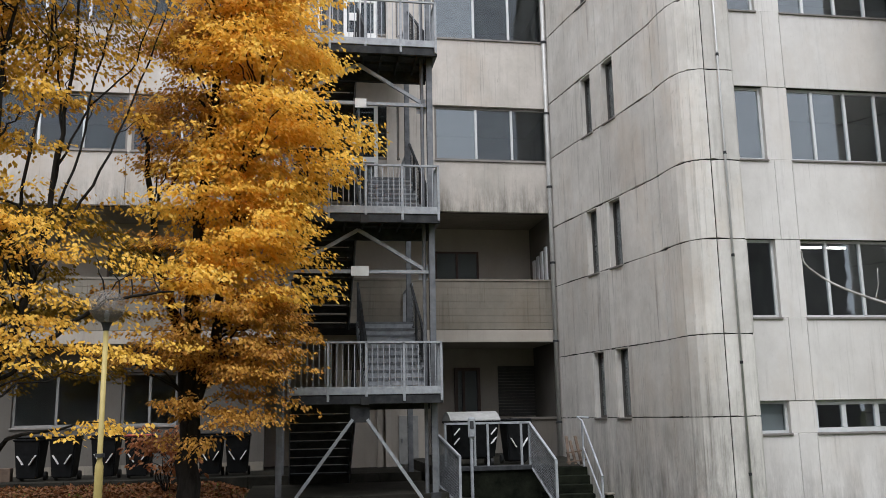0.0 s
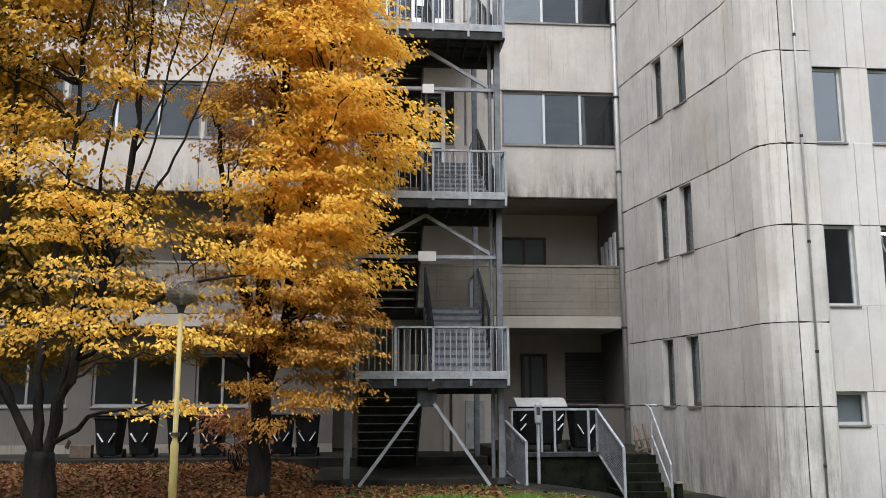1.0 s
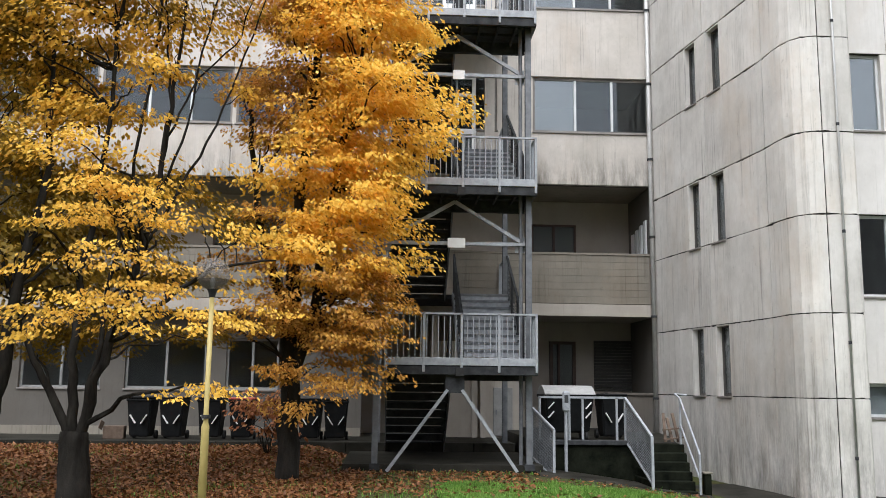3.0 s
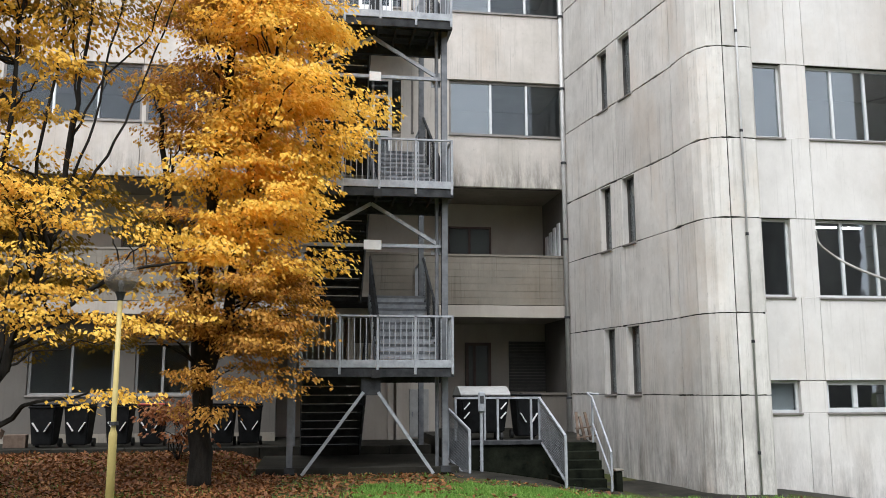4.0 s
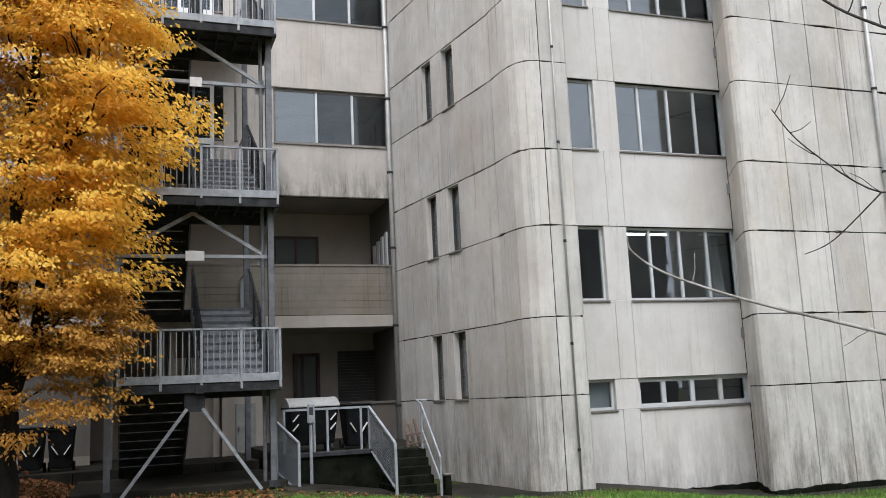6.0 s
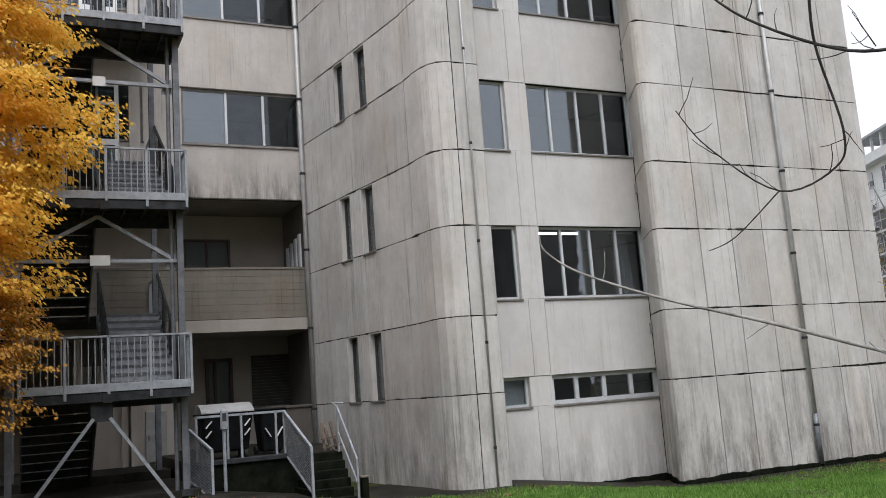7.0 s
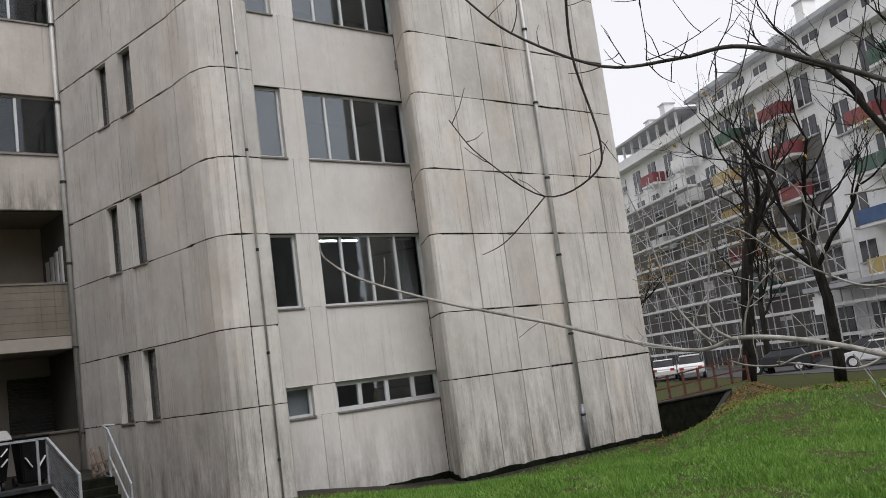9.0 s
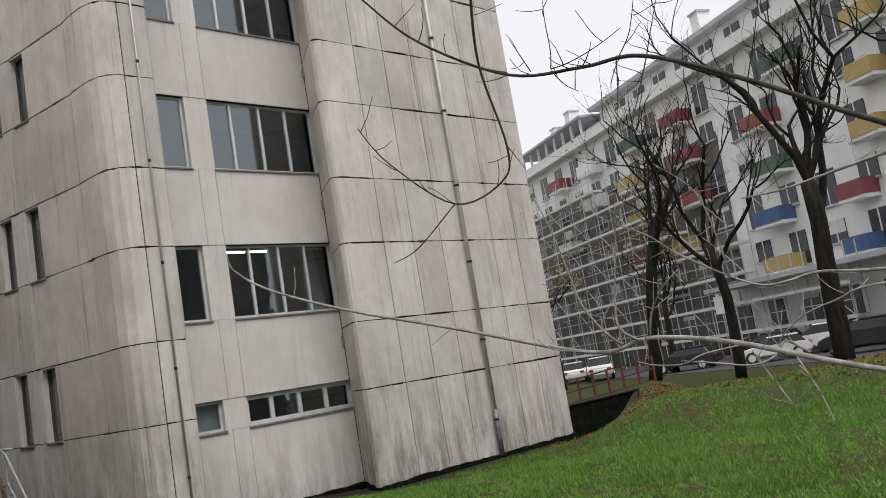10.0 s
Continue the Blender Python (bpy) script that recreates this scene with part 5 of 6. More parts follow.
def off_paving(p):
    keep = ~((p[:, 1] > 21.4) & (p[:, 0] < 3.2)) & ~((p[:, 1] > 17.85) & (p[:, 0] > -1.0) & (p[:, 0] < 3.1)) & ~((p[:, 1] > 17.0) & (p[:, 0] > 3.0) & (p[:, 0] < 7.6)) & ~((p[:, 1] > 16.45) & (p[:, 0] > 7.4) & (p[:, 0] < 21.2)) & ~((p[:, 1] > 15.0 + (p[:, 0] - 20.9) * 0.482) & (p[:, 0] > 20.0) & (p[:, 0] < 27))
    return p[keep]


rng = np.random.default_rng(9)
p = off_paving(under(rng, 46000, [(-9, -0.5, 12.5, 21.3, 1.0), (-0.5, 2.5, 14.5, 21.3, 0.06), (-4, 6, 14, 19, 0.06), (19, 36, 5, 19, 0.42), (8, 20, 12, 16.4, 0.004)]))
p = p[(p[:, 0] < 12) | (np.hypot(p[:, 0], p[:, 1]) > rng.uniform(16.0, 24, len(p)))]
z = np.array([ground_z(x, y) for x, y in p]) + 0.025
pos = np.column_stack([p, z])
v, f = blades(rng, pos, np.column_stack([rng.normal(0, 1, (len(pos), 2)), rng.normal(0.1, 0.1, len(pos))]), 0.085, -0.05, 0.3)
litter = new("fallen_leaves", leaf_mesh("fallen_leaves", v, f, M_LITTER))
tagged(litter, "brown and russet fallen leaves scattered over the lawn", "fallen leaves", kind="stuff")

rng = np.random.default_rng(10)
p = off_paving(under(rng, 640000, [(6.5, 22, 7.0, 16.5, 0.42), (4, 20, 2.0, 7.0, 0.17), (18, 34, 3, 20, 0.28), (0.8, 6.8, 12.5, 15.9, 0.12), (-9, 7, 12.5, 21, 0.03)]))
r, a = np.hypot(p[:, 0], p[:, 1]), np.degrees(np.arctan2(p[:, 0], p[:, 1]))
thin = np.where((p[:, 1] > 14.9) & (p[:, 0] > 7.5) & (p[:, 0] < 21.5), 0.25, 1.0) * np.where(p[:, 1] > 15.8, 0.4, 1.0) * np.where(a > 51, np.clip(1.0 - (r - 15.2) * 0.2, 0.13, 1), 1.0)
tuft = np.array([noise.noise((x * 1.1, y * 1.1, 0)) + 0.8 * noise.noise((x * 4.0, y * 4.0, 3)) for x, y in p])
thin *= np.clip(0.85 + 0.9 * tuft, 0.2, 1)
size = np.clip(1.1 + 1.1 * tuft, 0.5, 1.9)
keep = rng.uniform(0, 1, len(p)) < thin
p, size = p[keep], size[keep]
z = np.array([ground_z(x, y) for x, y in p])
base = np.column_stack([p, z - 0.01])
n = len(base)
lean = rng.normal(0, 0.035, (n, 2))
h = rng.uniform(0.025, 0.075, n) * size
w = rng.uniform(0.007, 0.017, n)
a = rng.uniform(0, math.pi, n)
s = np.column_stack([np.cos(a) * w, np.sin(a) * w, np.zeros(n)])
tip = base + np.column_stack([lean, h])
v = np.stack([base - s, base + s, tip], 1).reshape(-1, 3)
grass = new("grass", leaf_mesh("grass", v, np.arange(3 * n).reshape(n, 3), M_BLADE))
tagged(grass, "short wet green grass on the lawn", "grass", kind="stuff")


# ---- bare trees ----
def bare_tree(base, height, r0, seed, label, leaves=0, spread=1.0):
    rng = np.random.default_rng(seed)
    tree = thing("bare_tree", label, "tree", base, "bare trees along the street")
    trunk, twigs = bmesh.new(), bmesh.new()
    tips = []

    def grow(a, d, ln, r, level):
        n = 5
        pts = [a]
        for k in range(n):
            d = d + rng.normal(0, 0.05 if level == 0 else 0.16, 3) + np.array([0, 0, 0.07])
            d /= np.linalg.norm(d)
            pts.append(pts[-1] + d * ln / n)
        limb = bmesh.new() if level == 1 else trunk if level == 0 else twigs
        tube(limb, [tuple(q) for q in pts], taper(n + 1, r, r * (0.72 if level == 0 else 0.55)), (10, 7, 5, 4, 3)[level])
        if level == 1:
            part("limb", limb, M_BARK, tree)
        if level == 4:
            tips.append(pts[-1])
            return
        kids = (5, 4, 4, 3)[level]
        for k in range(kids):
            i = n if k == 0 else int(rng.integers(4 if level == 0 else 2, n + 1))
            az = rng.uniform(0, math.tau)
            out = np.array([math.cos(az), math.sin(az), rng.uniform(-0.15, 0.7)])
            nd = d * 0.75 + out * rng.uniform(0.45, 0.85) * spread
            nd /= np.linalg.norm(nd)
            grow(pts[i], nd, ln * rng.uniform(0.48, 0.7), r * rng.uniform(0.36, 0.48), level + 1)

    grow(np.array([0, 0, -0.2]), np.array([0.03, 0.0, 1.0]), height * 0.45, r0, 0)
    part("trunk", trunk, M_BARK, tree, smooth=True)
    tagged(part("branchwork", twigs, M_BARK, tree), kind="stuff")
    if leaves:
        t = np.array(tips)
        t = t[rng.choice(len(t), min(len(t), leaves), replace=False)]
        t = np.repeat(t, 5, 0) + rng.normal(0, 0.25, (len(t) * 5, 3))
        v, f = blades(rng, t, rng.normal(0, 1, t.shape), 0.2)
        ob = new("last_leaves", leaf_mesh("last_leaves", v, f, M_LEAFDARK))
        ob.parent = tree
    return tree


for (x, y), h, r, seed, lv in (((-9, -9), 12.0, 0.3, 41, 0), ((2.5, -12), 13.0, 0.3, 42, 0), ((13.0, -8), 12.0, 0.3, 43, 0), ((38.3, 24.9), 16.0, 0.36, 3, 8), ((36.2, 19.2), 14.0, 0.26, 14, 10), ((30.0, 12.2), 15.0, 0.36, 5, 0), ((45.0, 36.0), 12.0, 0.32, 6, 500), ((29.0, 4.5), 13.5, 0.3, 8, 0), ((48.0, 29.5), 10.0, 0.2, 21, 60)):
    bare_tree((x, y, ground_z(x, y)), h, r, seed, "bare street tree with a dark trunk and tangled branches", lv)

# the tree beside the viewer, whose boughs hang into the view
near = thing("bare_tree", "bare tree with long pale hanging boughs", "tree", (0, 0, 0))


def aim(az, el, dist):
    a, e = radians(az), radians(el)
    return (dist * math.cos(e) * math.sin(a), dist * math.cos(e) * math.cos(a), EYE + dist * math.sin(e))


def bough(name, rows, r0, r1, sides=6, kids=0, seed=0, bark=None):
    """A smooth bough through a few aims (bearing, rise, distance)."""
    ctrl = [Vector(aim(*row)) for row in rows]
    pts = []
    for i in range(len(ctrl) - 1):
        p0, p1, p2, p3 = ctrl[max(i - 1, 0)], ctrl[i], ctrl[i + 1], ctrl[min(i + 2, len(ctrl) - 1)]
        for k in range(6):
            t = k / 6
            pts.append(0.5 * (2 * p1 + (p2 - p0) * t + (2 * p0 - 5 * p1 + 4 * p2 - p3) * t * t + (3 * p1 - p0 - 3 * p2 + p3) * t ** 3))
    pts.append(ctrl[-1])
    bm = tube(bmesh.new(), pts, taper(len(pts), r0, r1), sides)
    rng = random.Random(seed)
    for k in range(kids):
        i = rng.randrange(3, len(pts) - 1)
        d = Vector((rng.gauss(0, 1), rng.gauss(0, 1), rng.gauss(0.5, 0.8))).normalized()
        q = [pts[i]]
        for j in range(4):
            d = (d + Vector((rng.gauss(0, 0.2), rng.gauss(0, 0.2), 0.1))).normalized()
            q.append(q[-1] + d * rng.uniform(0.03, 0.085))
        tube(bm, q, taper(5, max(0.004, r1 * 0.8), 0.0025), 4)
    return part(name, bm, bark or M_TWIG, near, smooth=True)


part("trunk", tube(bmesh.new(), [(7.4, 0.6, -0.1), (7.3, 0.7, 2.0), (7.1, 0.8, 4.0), (7.3, 0.9, 8.0)], [0.2, 0.17, 0.13, 0.06], 10), M_BARK, near, smooth=True)
bough("bough", [(84, -8, 7.2), (70, -4.1, 6.2), (62.1, -1.2, 6.3), (57.2, -0.1, 6.4), (53.6, -0.4, 6.5), (45.1, 2.6, 6.7), (38.8, 4.75, 6.9), (34.1, 6.75, 7.0), (32.0, 8.3, 7.1), (31.7, 9.3, 7.1)], 0.022, 0.006, 8, 4, 3)
# boughs before the sky take the dark bark copy, their backlight in its colour
bough("bough", [(84, 3, 7.2), (72.9, 9.7, 6.4), (66.5, 13.9, 6.4), (60.3, 17.1, 6.5), (56.3, 17.3, 6.6), (51.5, 17.8, 6.7), (46, 20.8, 6.8), (42.7, 23.9, 6.9)], 0.021, 0.007, 8, 16, 4, M_TWIGDARK)
bough("branch", [(50.1, 24, 6.7), (49.7, 18.9, 6.7), (50.6, 13.4, 6.7), (49.9, 11.3, 6.7), (46.6, 10.4, 6.7), (42.8, 13.6, 6.8), (41.1, 16.1, 6.8)], 0.011, 0.004, 6, 10, 5, M_TWIGDARK)
bough("branch", [(46.6, 10.4, 6.7), (43.8, 8.0, 6.7), (42.1, 7.3, 6.7)], 0.006, 0.003, 5, 0, 0, M_TWIGDARK)
bough("branch", [(80, 9, 6.8), (72.5, 8.1, 6.3), (68.8, 7.6, 6.4), (66.5, 7.3, 6.4), (64.2, 7.3, 6.5)], 0.013, 0.005, 6, 8, 6)
bough("branch", [(80, 1, 6.8), (71.1, 1.6, 6.2), (67.6, 2.1, 6.3), (66.0, 1.9, 6.3), (64.4, 1.9, 6.3), (62.6, 2.8, 6.4), (59.9, 4.7, 6.4), (58.4, 6.1, 6.4), (56.8, 7.1, 6.4)], 0.012, 0.004, 6, 8, 7)
bough("branch", [(80, 0, 6.8), (71.0, 0.8, 6.2), (68.2, 0.3, 6.2), (66.2, -0.3, 6.2), (64.7, -1.4, 6.3)], 0.009, 0.005, 5, 4, 8)
bough("branch", [(66.2, -2.5, 6.3), (65.0, -1.6, 6.3), (64.2, -2.4, 6.2), (62.8, -2.7, 6.2), (60.6, -2.2, 6.2), (58.8, -1.8, 6.2)], 0.011, 0.005, 6, 5, 9)
bough("branch", [(62.6, -1.4, 6.3), (60.2, -1.6, 6.2), (58.9, -2.0, 6.2), (57.2, -1.8, 6.2), (56.2, -1.4, 6.2)], 0.008, 0.005, 5, 3, 10)
bough("branch", [(55.5, -0.2, 6.45), (55.0, 0.2, 6.4), (54.1, 1.4, 6.4), (53.4, 2.8, 6.4), (52.9, 5.3, 6.4), (52.4, 7.6, 6.4), (51.7, 9.9, 6.4)], 0.012, 0.004, 5, 5, 11)
bough("branch", [(56.5, -0.1, 6.4), (55.5, 0.8, 6.4), (55.5, 2.3, 6.4), (56.1, 5.4, 6.4), (56.7, 8.6, 6.4)], 0.011, 0.005, 5, 4, 12)
bough("branch", [(57.2, -0.1, 6.4), (57.6, 1.4, 6.4), (58.5, 2.8, 6.3), (59.7, 3.8, 6.3)], 0.009, 0.003, 5, 4, 13)
bough("branch", [(62.6, 2.8, 6.4), (62.4, 5.0, 6.4), (61.6, 8.3, 6.4), (59.5, 10.5, 6.4)], 0.008, 0.003, 5, 6, 14)
bough("branch", [(53.6, -0.4, 6.5), (51.2, 0.2, 6.5), (50.3, 1.0, 6.5)], 0.007, 0.003, 5, 2, 15)
bough("branch", [(65.0, -1.5, 6.3), (65.7, -3.4, 6.1), (66.3, -5.0, 6.0), (66.7, -6.7, 5.9)], 0.006, 0.003, 5, 4, 16)
bough("branch", [(63.0, -1.9, 6.3), (64.2, -4.4, 6.1), (64.6, -5.3, 6.0)], 0.005, 0.003, 5, 3, 17)
for k, row in enumerate((
    [(60.4, 17.0, 6.5), (60.9, 18.3, 6.5), (61.7, 20.2, 6.5)], [(60.4, 17.0, 6.5), (59.4, 14.8, 6.5), (58.4, 12.5, 6.5)], [(58.5, 17.2, 6.55), (59.6, 18.6, 6.5), (60.3, 20.5, 6.5)],
    [(58.5, 17.2, 6.55), (58.2, 15.2, 6.5), (57.7, 13.2, 6.5)], [(66.0, 14.1, 6.4), (67.0, 16.7, 6.4), (67.6, 18.5, 6.4)], [(66.0, 14.1, 6.4), (65.8, 12.5, 6.4), (65.3, 11.0, 6.4)],
    [(68.6, 12.6, 6.4), (70.2, 15.7, 6.4), (71.3, 17.4, 6.4)], [(54.3, 17.6, 6.6), (54.5, 18.7, 6.6), (54.5, 20.5, 6.6), (54.6, 21.8, 6.6)], [(54.3, 17.6, 6.6), (55.7, 17.8, 6.6), (57.6, 18.4, 6.6), (59.2, 19.1, 6.6)],
    [(53.0, 17.7, 6.65), (52.5, 18.8, 6.65), (52.0, 19.9, 6.65)], [(54.3, 17.5, 6.6), (55.0, 16.5, 6.6), (55.8, 15.9, 6.6)])):
    bough("twig", row, 0.005, 0.0025, 5, 2, 30 + k, M_TWIGDARK)


# ---- the bank, the sunken drive and the street ----
drive = thing("retaining_wall", "dark wet retaining wall beside a sunken drive", "retaining wall", kind="structure")
part("wall_body", boxed(21.2, 26.4, 18.0, 18.3, -1.6, -0.06), M_MOSS, drive)
part("coping", boxed(21.2, 26.6, 17.95, 18.36, -0.06, 0.0, bevel=0.015), M_WET, drive)
part("wing_base", bar(bmesh.new(), (26.5, 18.06, -0.82), (20.9, 15.36, -1.5), 0.2, 1.2), M_MOSS, drive)
part("wing_wall", bar(bmesh.new(), (26.5, 18.0, -0.12), (20.9, 15.3, -0.86), 0.16, 0.12), M_WET, drive)
ROAD_Z = -0.8
road = thing("road", "worn grey asphalt street", "road", (0, 0, 0), kind="structure", turn=-26.0)
part("surface", boxed(29.0, 38.0, 0, 110, -1.6, ROAD_Z + 0.1), M_ASPHALT, road)
pavement = thing("pavement", "pale pavement before the apartment house", "pavement", (0, 0, 0), kind="structure", turn=-26.0)
part("slab", boxed(38.0, 40.2, 0, 110, -1.6, ROAD_Z + 0.22), M_BOARD, pavement)


def car(at, turn, paint, label, s=1.0):
    c = thing("car", label, "car", at, "cars parked along the street", turn=turn)
    bm = bmesh.new()
    prof = [(-2.1, 0.35), (-2.12, 0.75), (-1.95, 0.95), (-1.1, 1.0), (1.0, 0.95), (1.9, 0.8), (2.1, 0.6), (2.1, 0.35)]
    a = [bm.verts.new((x * s, -0.86, z * s)) for x, z in prof]
    b = [bm.verts.new((x * s, 0.86, z * s)) for x, z in prof]
    bm.faces.new(a)
    bm.faces.new(b[::-1])
    for i in range(len(a)):
        j = (i + 1) % len(a)
        bm.faces.new((a[j], a[i], b[i], b[j]))
    bmesh.ops.bevel(bm, geom=bm.edges[:], offset=0.07, segments=2, affect="EDGES")
    part("body", bm, paint, c)
    for nm, mt, grow_, z0, z1 in (("cabin_glass", M_GLASSCAR, 0.0, 0.95, 1.38), ("roof", paint, 0.02, 1.38, 1.46)):
        bm = bmesh.new()
        lo = [bm.verts.new((x * s, y, z0 * s)) for x, y in ((-1.85, -0.76), (1.05, -0.76), (1.05, 0.76), (-1.85, 0.76))] if nm == "cabin_glass" else [bm.verts.new((x * s, y, z0 * s)) for x, y in ((-1.5, -0.66), (0.3, -0.66), (0.3, 0.66), (-1.5, 0.66))]
        hi = [bm.verts.new((x * s, y, z1 * s)) for x, y in ((-1.5, -0.64), (0.3, -0.64), (0.3, 0.64), (-1.5, 0.64))]
        bm.faces.new(lo[::-1])
        bm.faces.new(hi)
        for i in range(4):
            j = (i + 1) % 4
            bm.faces.new((lo[i], lo[j], hi[j], hi[i]))
        bmesh.ops.bevel(bm, geom=bm.edges[:], offset=0.03, segments=1, affect="EDGES")
        part(nm, bm, mt, c)
    for x in (-1.3, 1.35):
        for y in (-0.8, 0.8):
            w = part("wheel", tube(bmesh.new(), [(x * s, y - 0.1, 0.32), (x * s, y + 0.1, 0.32)], 0.32, 16), M_RUBBER, c)
            part("rim", tube(bmesh.new(), [(x * s, y - 0.115, 0.32), (x * s, y + 0.115, 0.32)], 0.2, 12), M_ALU, w)
    for y in (-0.6, 0.6):
        part("headlight", boxed(2.02 * s, 2.13 * s, y - 0.16, y + 0.16, 0.62, 0.74, bevel=0.02), M_PAPER, c)
        part("tail_light", boxed(-2.15 * s, -2.08 * s, y - 0.14, y + 0.14, 0.68, 0.84, bevel=0.02), M_RED, c)
    return c


ZR = ROAD_Z + 0.1
for x, y, z, turn, paint, lab, s in (
    (46.8, 22.6, ZR, 118, "w", "white parked hatchback at the kerb", 0.9), (50.0, 21.3, ZR, 112, "w", "white parked estate car at the kerb", 1.08), (49.6, 18.9, ZR, 115, "s", "silver grey parked car at the kerb", 1.0),
    (44.0, 16.4, ZR, 105, "d", "dark parked off-roader at the kerb", 1.12), (49.0, 15.6, ZR, 110, "w", "white parked car at the kerb", 1.0), (52.4, 25.4, ZR, 90, "d", "dark low parked car at the kerb", 1.0),
    (48.5, 29.0, ZR, 100, "d", "dark low parked car at the kerb", 0.95), (53.0, 41.0, ZR, 35, "w", "white parked car behind the fence", 1.0), (51.5, 37.6, ZR, 35, "w", "white parked estate car behind the fence", 1.1)):
    if s:
        car((x, y, z), turn, {"w": M_CARWHITE, "s": M_CARSILVER, "d": M_CARDARK}[paint], lab, s)

fence = thing("fence", "rusty brown tube fence above the sunken drive", "fence")
fa, fb = Vector((31.2, 24.9, 0.0)), Vector((32.4, 21.0, 0.0))
fa.z, fb.z = ground_z(fa.x, fa.y), ground_z(fb.x, fb.y)
for k in range(7):
    q = fa.lerp(fb, k / 6)
    part("post", bar(bmesh.new(), q - Vector((0, 0, 0.6)), q + Vector((0, 0, 1.15)), 0.08), M_RUST, fence)
for h in (0.15, 0.62, 1.1):
    part("rail", bar(bmesh.new(), fa + Vector((0, 0, h)), fb + Vector((0, 0, h)), 0.06), M_RUST, fence)

# ---- the apartment house across the street, along a line turned 26 degrees ----
TURN_FAR, DEEP = -26.0, 40.0
house = thing("apartment_house", "pale apartment house with coloured balconies, partly in scaffolding", "apartment house", (0, 0, 0), turn=TURN_FAR)
part("wall", boxed(DEEP, DEEP + 13, 15, 86, -1.6, 19.6), M_HOUSE, house)
# darker slabs over the house wall: netting and shadow put into their colour
part("lower_wall", boxed(DEEP - 0.03, DEEP, 56, 86, -1.6, 4.2), M_HOUSELOW, house, "dull, darkened ground floor")
part("scaffolded_wall", boxed(DEEP - 0.03, DEEP, 52, 86, 4.2, 15.2), M_HOUSEMID, house, "grey wall behind the scaffolding, darkened for netting and shadow")
part("cornice", boxed(DEEP - 0.9, DEEP + 13, 15, 86.3, 19.6, 19.9), M_HOUSE, house)
part("terrace_rail", boxed(DEEP - 0.85, DEEP - 0.78, 15, 86.2, 19.9, 20.5), M_HOUSE, house)
part("attic", boxed(DEEP + 1.5, DEEP + 11, 15, 69.5, 19.9, 22.6), M_HOUSE, house)
part("roof", boxed(DEEP + 0.6, DEEP + 12, 15, 70.0, 22.6, 22.95), M_ROOFGREY, house)
for k in range(8):
    y = 71.0 + 1.9 * k
    part("pergola_post", boxed(DEEP + 0.1, DEEP + 0.3, y, y + 0.2, 19.9, 22.3), M_HOUSE, house)
part("pergola_roof", boxed(DEEP - 0.3, DEEP + 6, 70.2, 86.0, 22.3, 22.5), M_ROOFGREY, house)
part("penthouse", boxed(DEEP + 2.4, DEEP + 9, 70.3, 84.0, 19.9, 22.3), M_ROOFGREY, house)
for y, h in ((80.5, 1.6), (77.0, 2.2), (58.0, 1.3), (54.5, 2.6), (47.5, 2.0), (38.0, 1.6)):
    chim = part("chimney", boxed(DEEP + 2.5, DEEP + 3.6, y, y + 1.0, 22.3, 22.7 + h), M_HOUSE, house)
    part("chimney_cap", boxed(DEEP + 2.4, DEEP + 3.7, y - 0.1, y + 1.1, 22.7 + h, 22.85 + h), M_ROOFGREY, chim)
for k in range(16):
    y = 17 + 3.2 * k
    sky_win = part("attic_window", boxed(DEEP + 1.42, DEEP + 1.52, y, y + 1.7, 20.3, 22.2), M_WINDARK, house)
    part("frame", boxed(DEEP + 1.38, DEEP + 1.415, y + 0.8, y + 0.9, 20.3, 22.2), M_ALU, sky_win)
FLOORS = [-0.9, 4.45, 7.55, 10.7, 13.8, 16.8]
BALCONIES = [(75.8, 5, "r"), (55.6, 5, "r"), (43.6, 5, "g"), (46.6, 4, "r"), (55.1, 4, "r"), (62.1, 5, "g"), (63.2, 4, "y"), (62.8, 3, "y"), (46.5, 3, "g"), (55.0, 3, "r"), (47.2, 2, "b"), (57.0, 2, "y"), (47.1, 1, "y"), (39.9, 2, "r"), (40.3, 1, "b"), (36.8, 5, "y"), (37.4, 4, "y"), (37.9, 3, "y"), (60.4, 1, "g"), (62.7, 2, "r"), (69.5, 4, "n"), (69.5, 5, "n"), (75.8, 3, "n")]
COLS = {"r": M_BALRED, "g": M_BALGREEN, "y": M_BALYELLOW, "b": M_BALBLUE, "n": M_HOUSE}
for y, s, c in BALCONIES:
    z, hw = FLOORS[s], 1.3 if y > 42 else 1.0
    bal = part("balcony", boxed(DEEP - 1.2, DEEP - 0.01, y - hw, y + hw, z - 0.2, z), M_HOUSE, house)
    part("balcony_panel", boxed(DEEP - 1.25, DEEP - 1.2, y - hw, y + hw, z, z + 0.92), COLS[c], bal)
    for e in (-hw, hw):
        part("balcony_side", boxed(DEEP - 1.2, DEEP - 0.01, y + e - 0.025, y + e + 0.025, z, z + 0.92), COLS[c], bal)
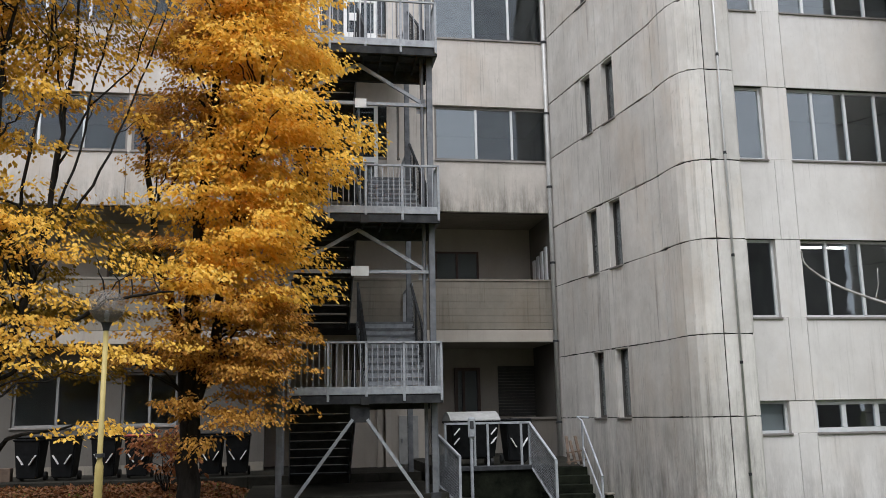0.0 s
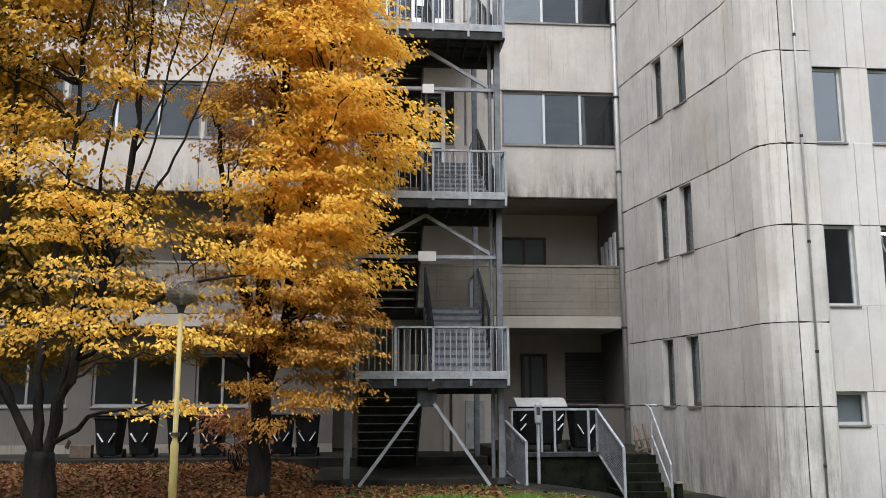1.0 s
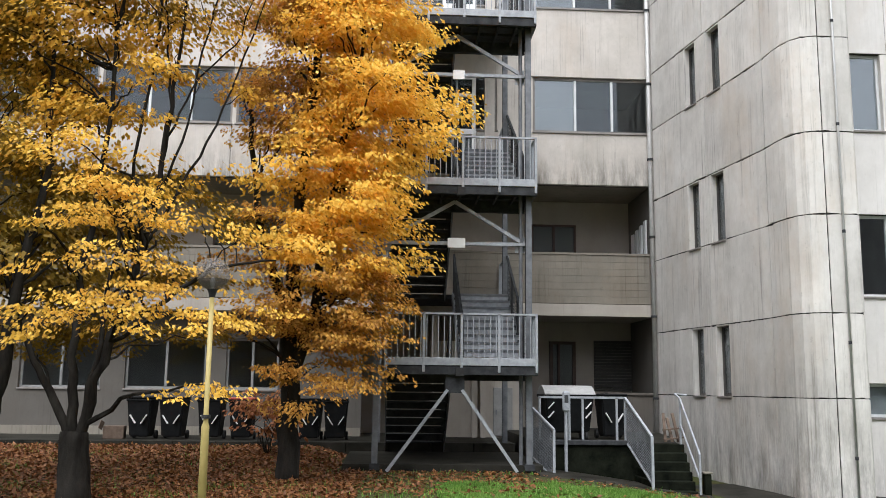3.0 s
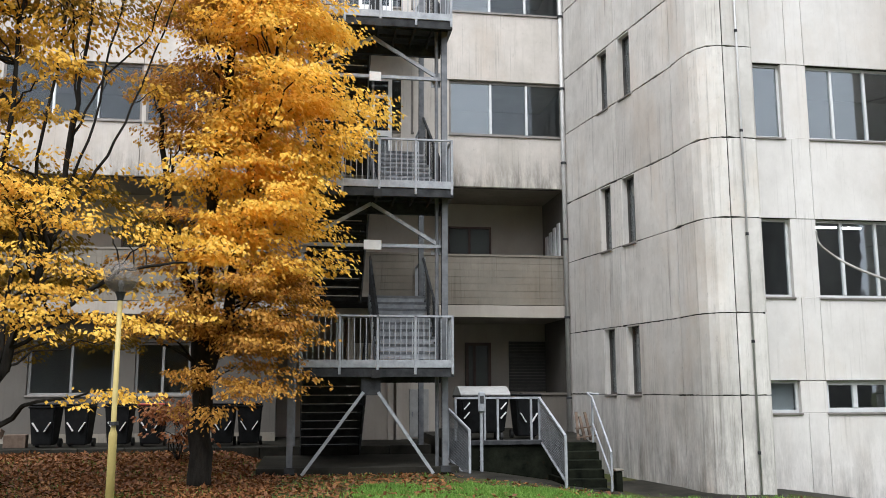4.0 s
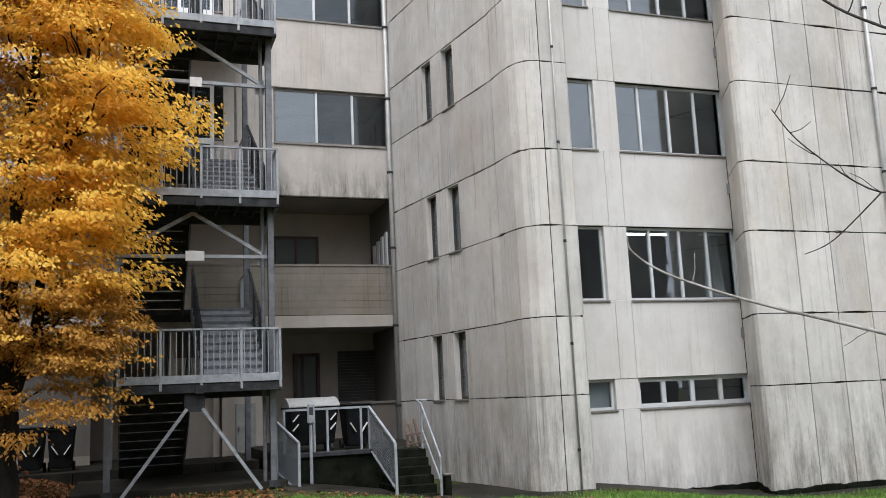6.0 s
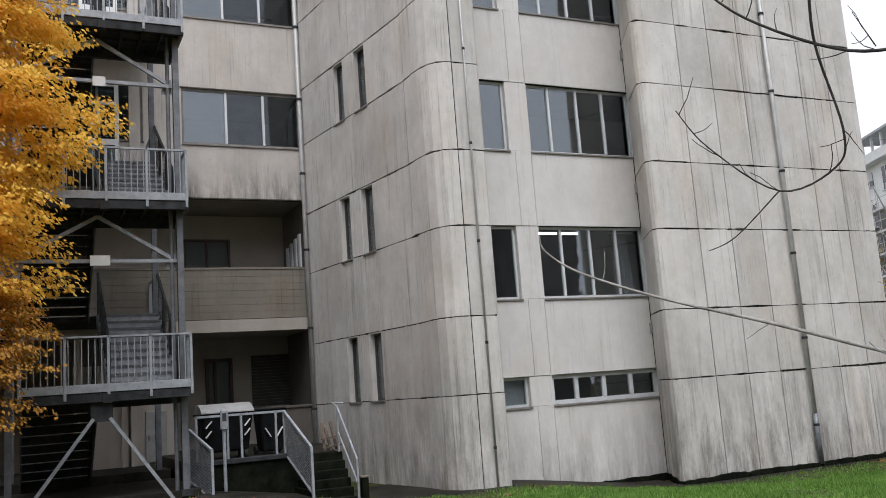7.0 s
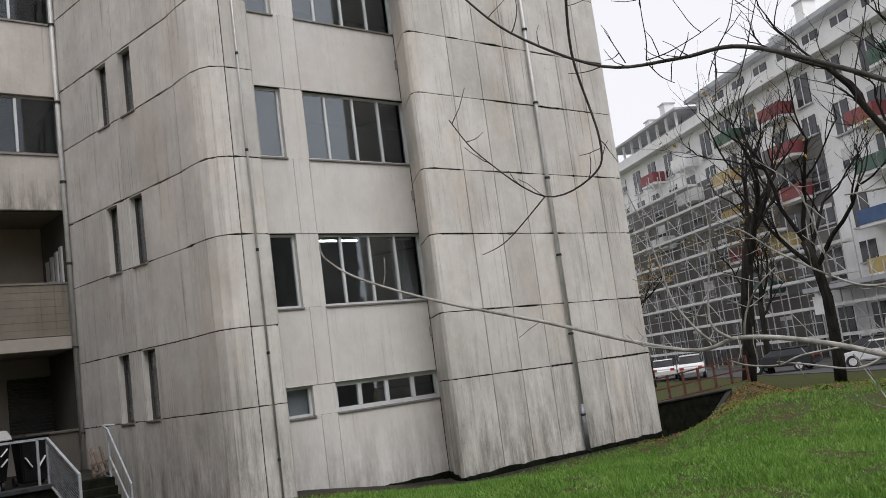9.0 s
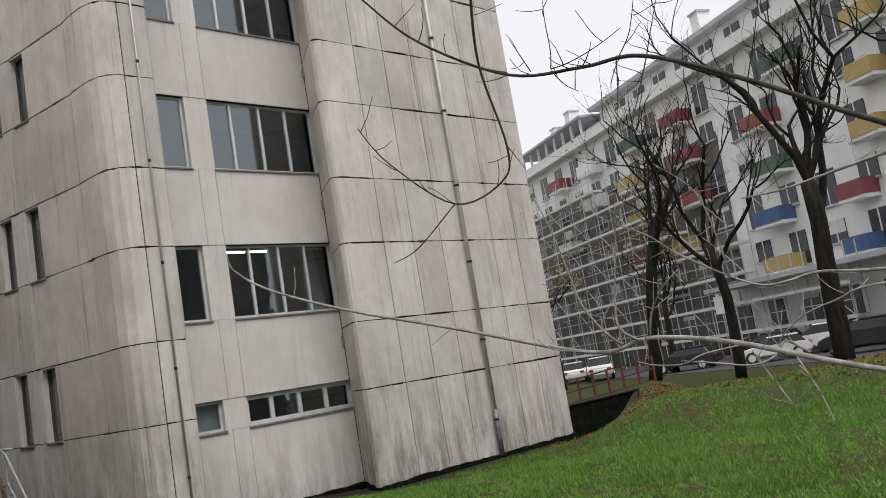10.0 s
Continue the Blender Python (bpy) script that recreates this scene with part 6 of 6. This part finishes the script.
for s, z in enumerate(FLOORS):
    for k in range(20):
        y = 18.2 + 3.4 * k
        low = 0.1 if (k + s) % 2 else 0.9
        h0, h1 = (0.3, 3.6) if s == 0 else (low, 2.25)
        win = part("window", boxed(DEEP - 0.06, DEEP + 0.02, y, y + 1.5, z + h0, z + h1), M_WINDARK, house)
        part("frame", boxed(DEEP - 0.09, DEEP - 0.061, y + 0.7, y + 0.8, z + h0, z + h1), M_ALU, win)
        if (k * 7 + s * 3) % 4 == 0:
            part("blind", boxed(DEEP - 0.08, DEEP - 0.062, y, y + 1.5, z + h1 - 0.3 - 0.25 * ((k * 3 + s) % 4), z + h1), M_SCAFBOARD, win)
        if s:
            part("sill", boxed(DEEP - 0.2, DEEP - 0.061, y - 0.1, y + 1.6, z + h0 - 0.12, z + h0), M_ROOFGREY, win)
part("canopy", boxed(DEEP - 3.0, DEEP - 0.04, 22, 53, 3.9, 4.2), M_ROOFGREY, house, "grey canopy over the shop fronts")

scaffold = thing("scaffolding", "pale tube scaffolding with boards against the apartment house", "scaffolding", (0, 0, 0), turn=TURN_FAR)
SX = DEEP - 1.6
for k in range(21):
    y = 40.0 + 2.2 * k
    top = 16.9 if y > 66 else 14.9 if y > 55 else 9.0 if y > 47 else 5.2
    for x in (SX, SX - 0.9):
        part("standard", boxed(x - 0.03, x + 0.03, y - 0.03, y + 0.03, -1.4, top), M_PIPE, scaffold)
    for j in range(9):
        z = 0.9 + 1.95 * j
        if z < top - 0.5:
            part("board", boxed(SX - 0.95, SX + 0.05, y, y + 2.16, z - 0.07, z + 0.13), M_SCAFBOARD, scaffold)
            part("guard_tube", boxed(SX - 0.95, SX - 0.9, y, y + 2.2, z + 0.95, z + 1.0), M_PIPE, scaffold)
            if (k + j) % 3 == 0:
                part("diagonal", bar(bmesh.new(), (SX - 0.93, y, z), (SX - 0.93, y + 2.2, z + 1.9), 0.045), M_PIPE, scaffold)
sign = thing("notice_board", "white board hung on the scaffolding", "sign", (0, 0, 0), turn=TURN_FAR)
part("board", boxed(SX - 1.06, SX - 1.0, 50.85, 52.55, 2.4, 3.6), M_PAPER, sign)
part("batten", boxed(SX - 1.0, SX - 0.93, 50.5, 52.9, 3.35, 3.43), M_ALU, sign)

# ---- what closes the place behind the viewer ----
solid("backdrop", boxed(-45, 45, -32, -30, -1, 19), M_HOUSELOW, "plain dull building across the garden", "building", kind="structure")
bm = bmesh.new()
for a in ((-46, -28.5, 19.0), (46, -28.5, 19.0), (46, -33, 22.5), (-46, -33, 22.5)):
    bm.verts.new(a)
bm.verts.ensure_lookup_table()
bm.faces.new(bm.verts[:])
bmesh.ops.solidify(bm, geom=bm.faces[:], thickness=0.2)
solid("roof_behind", bm, M_ROOFGREY, "dark pitched roof of the building across the garden", "roof", kind="structure")
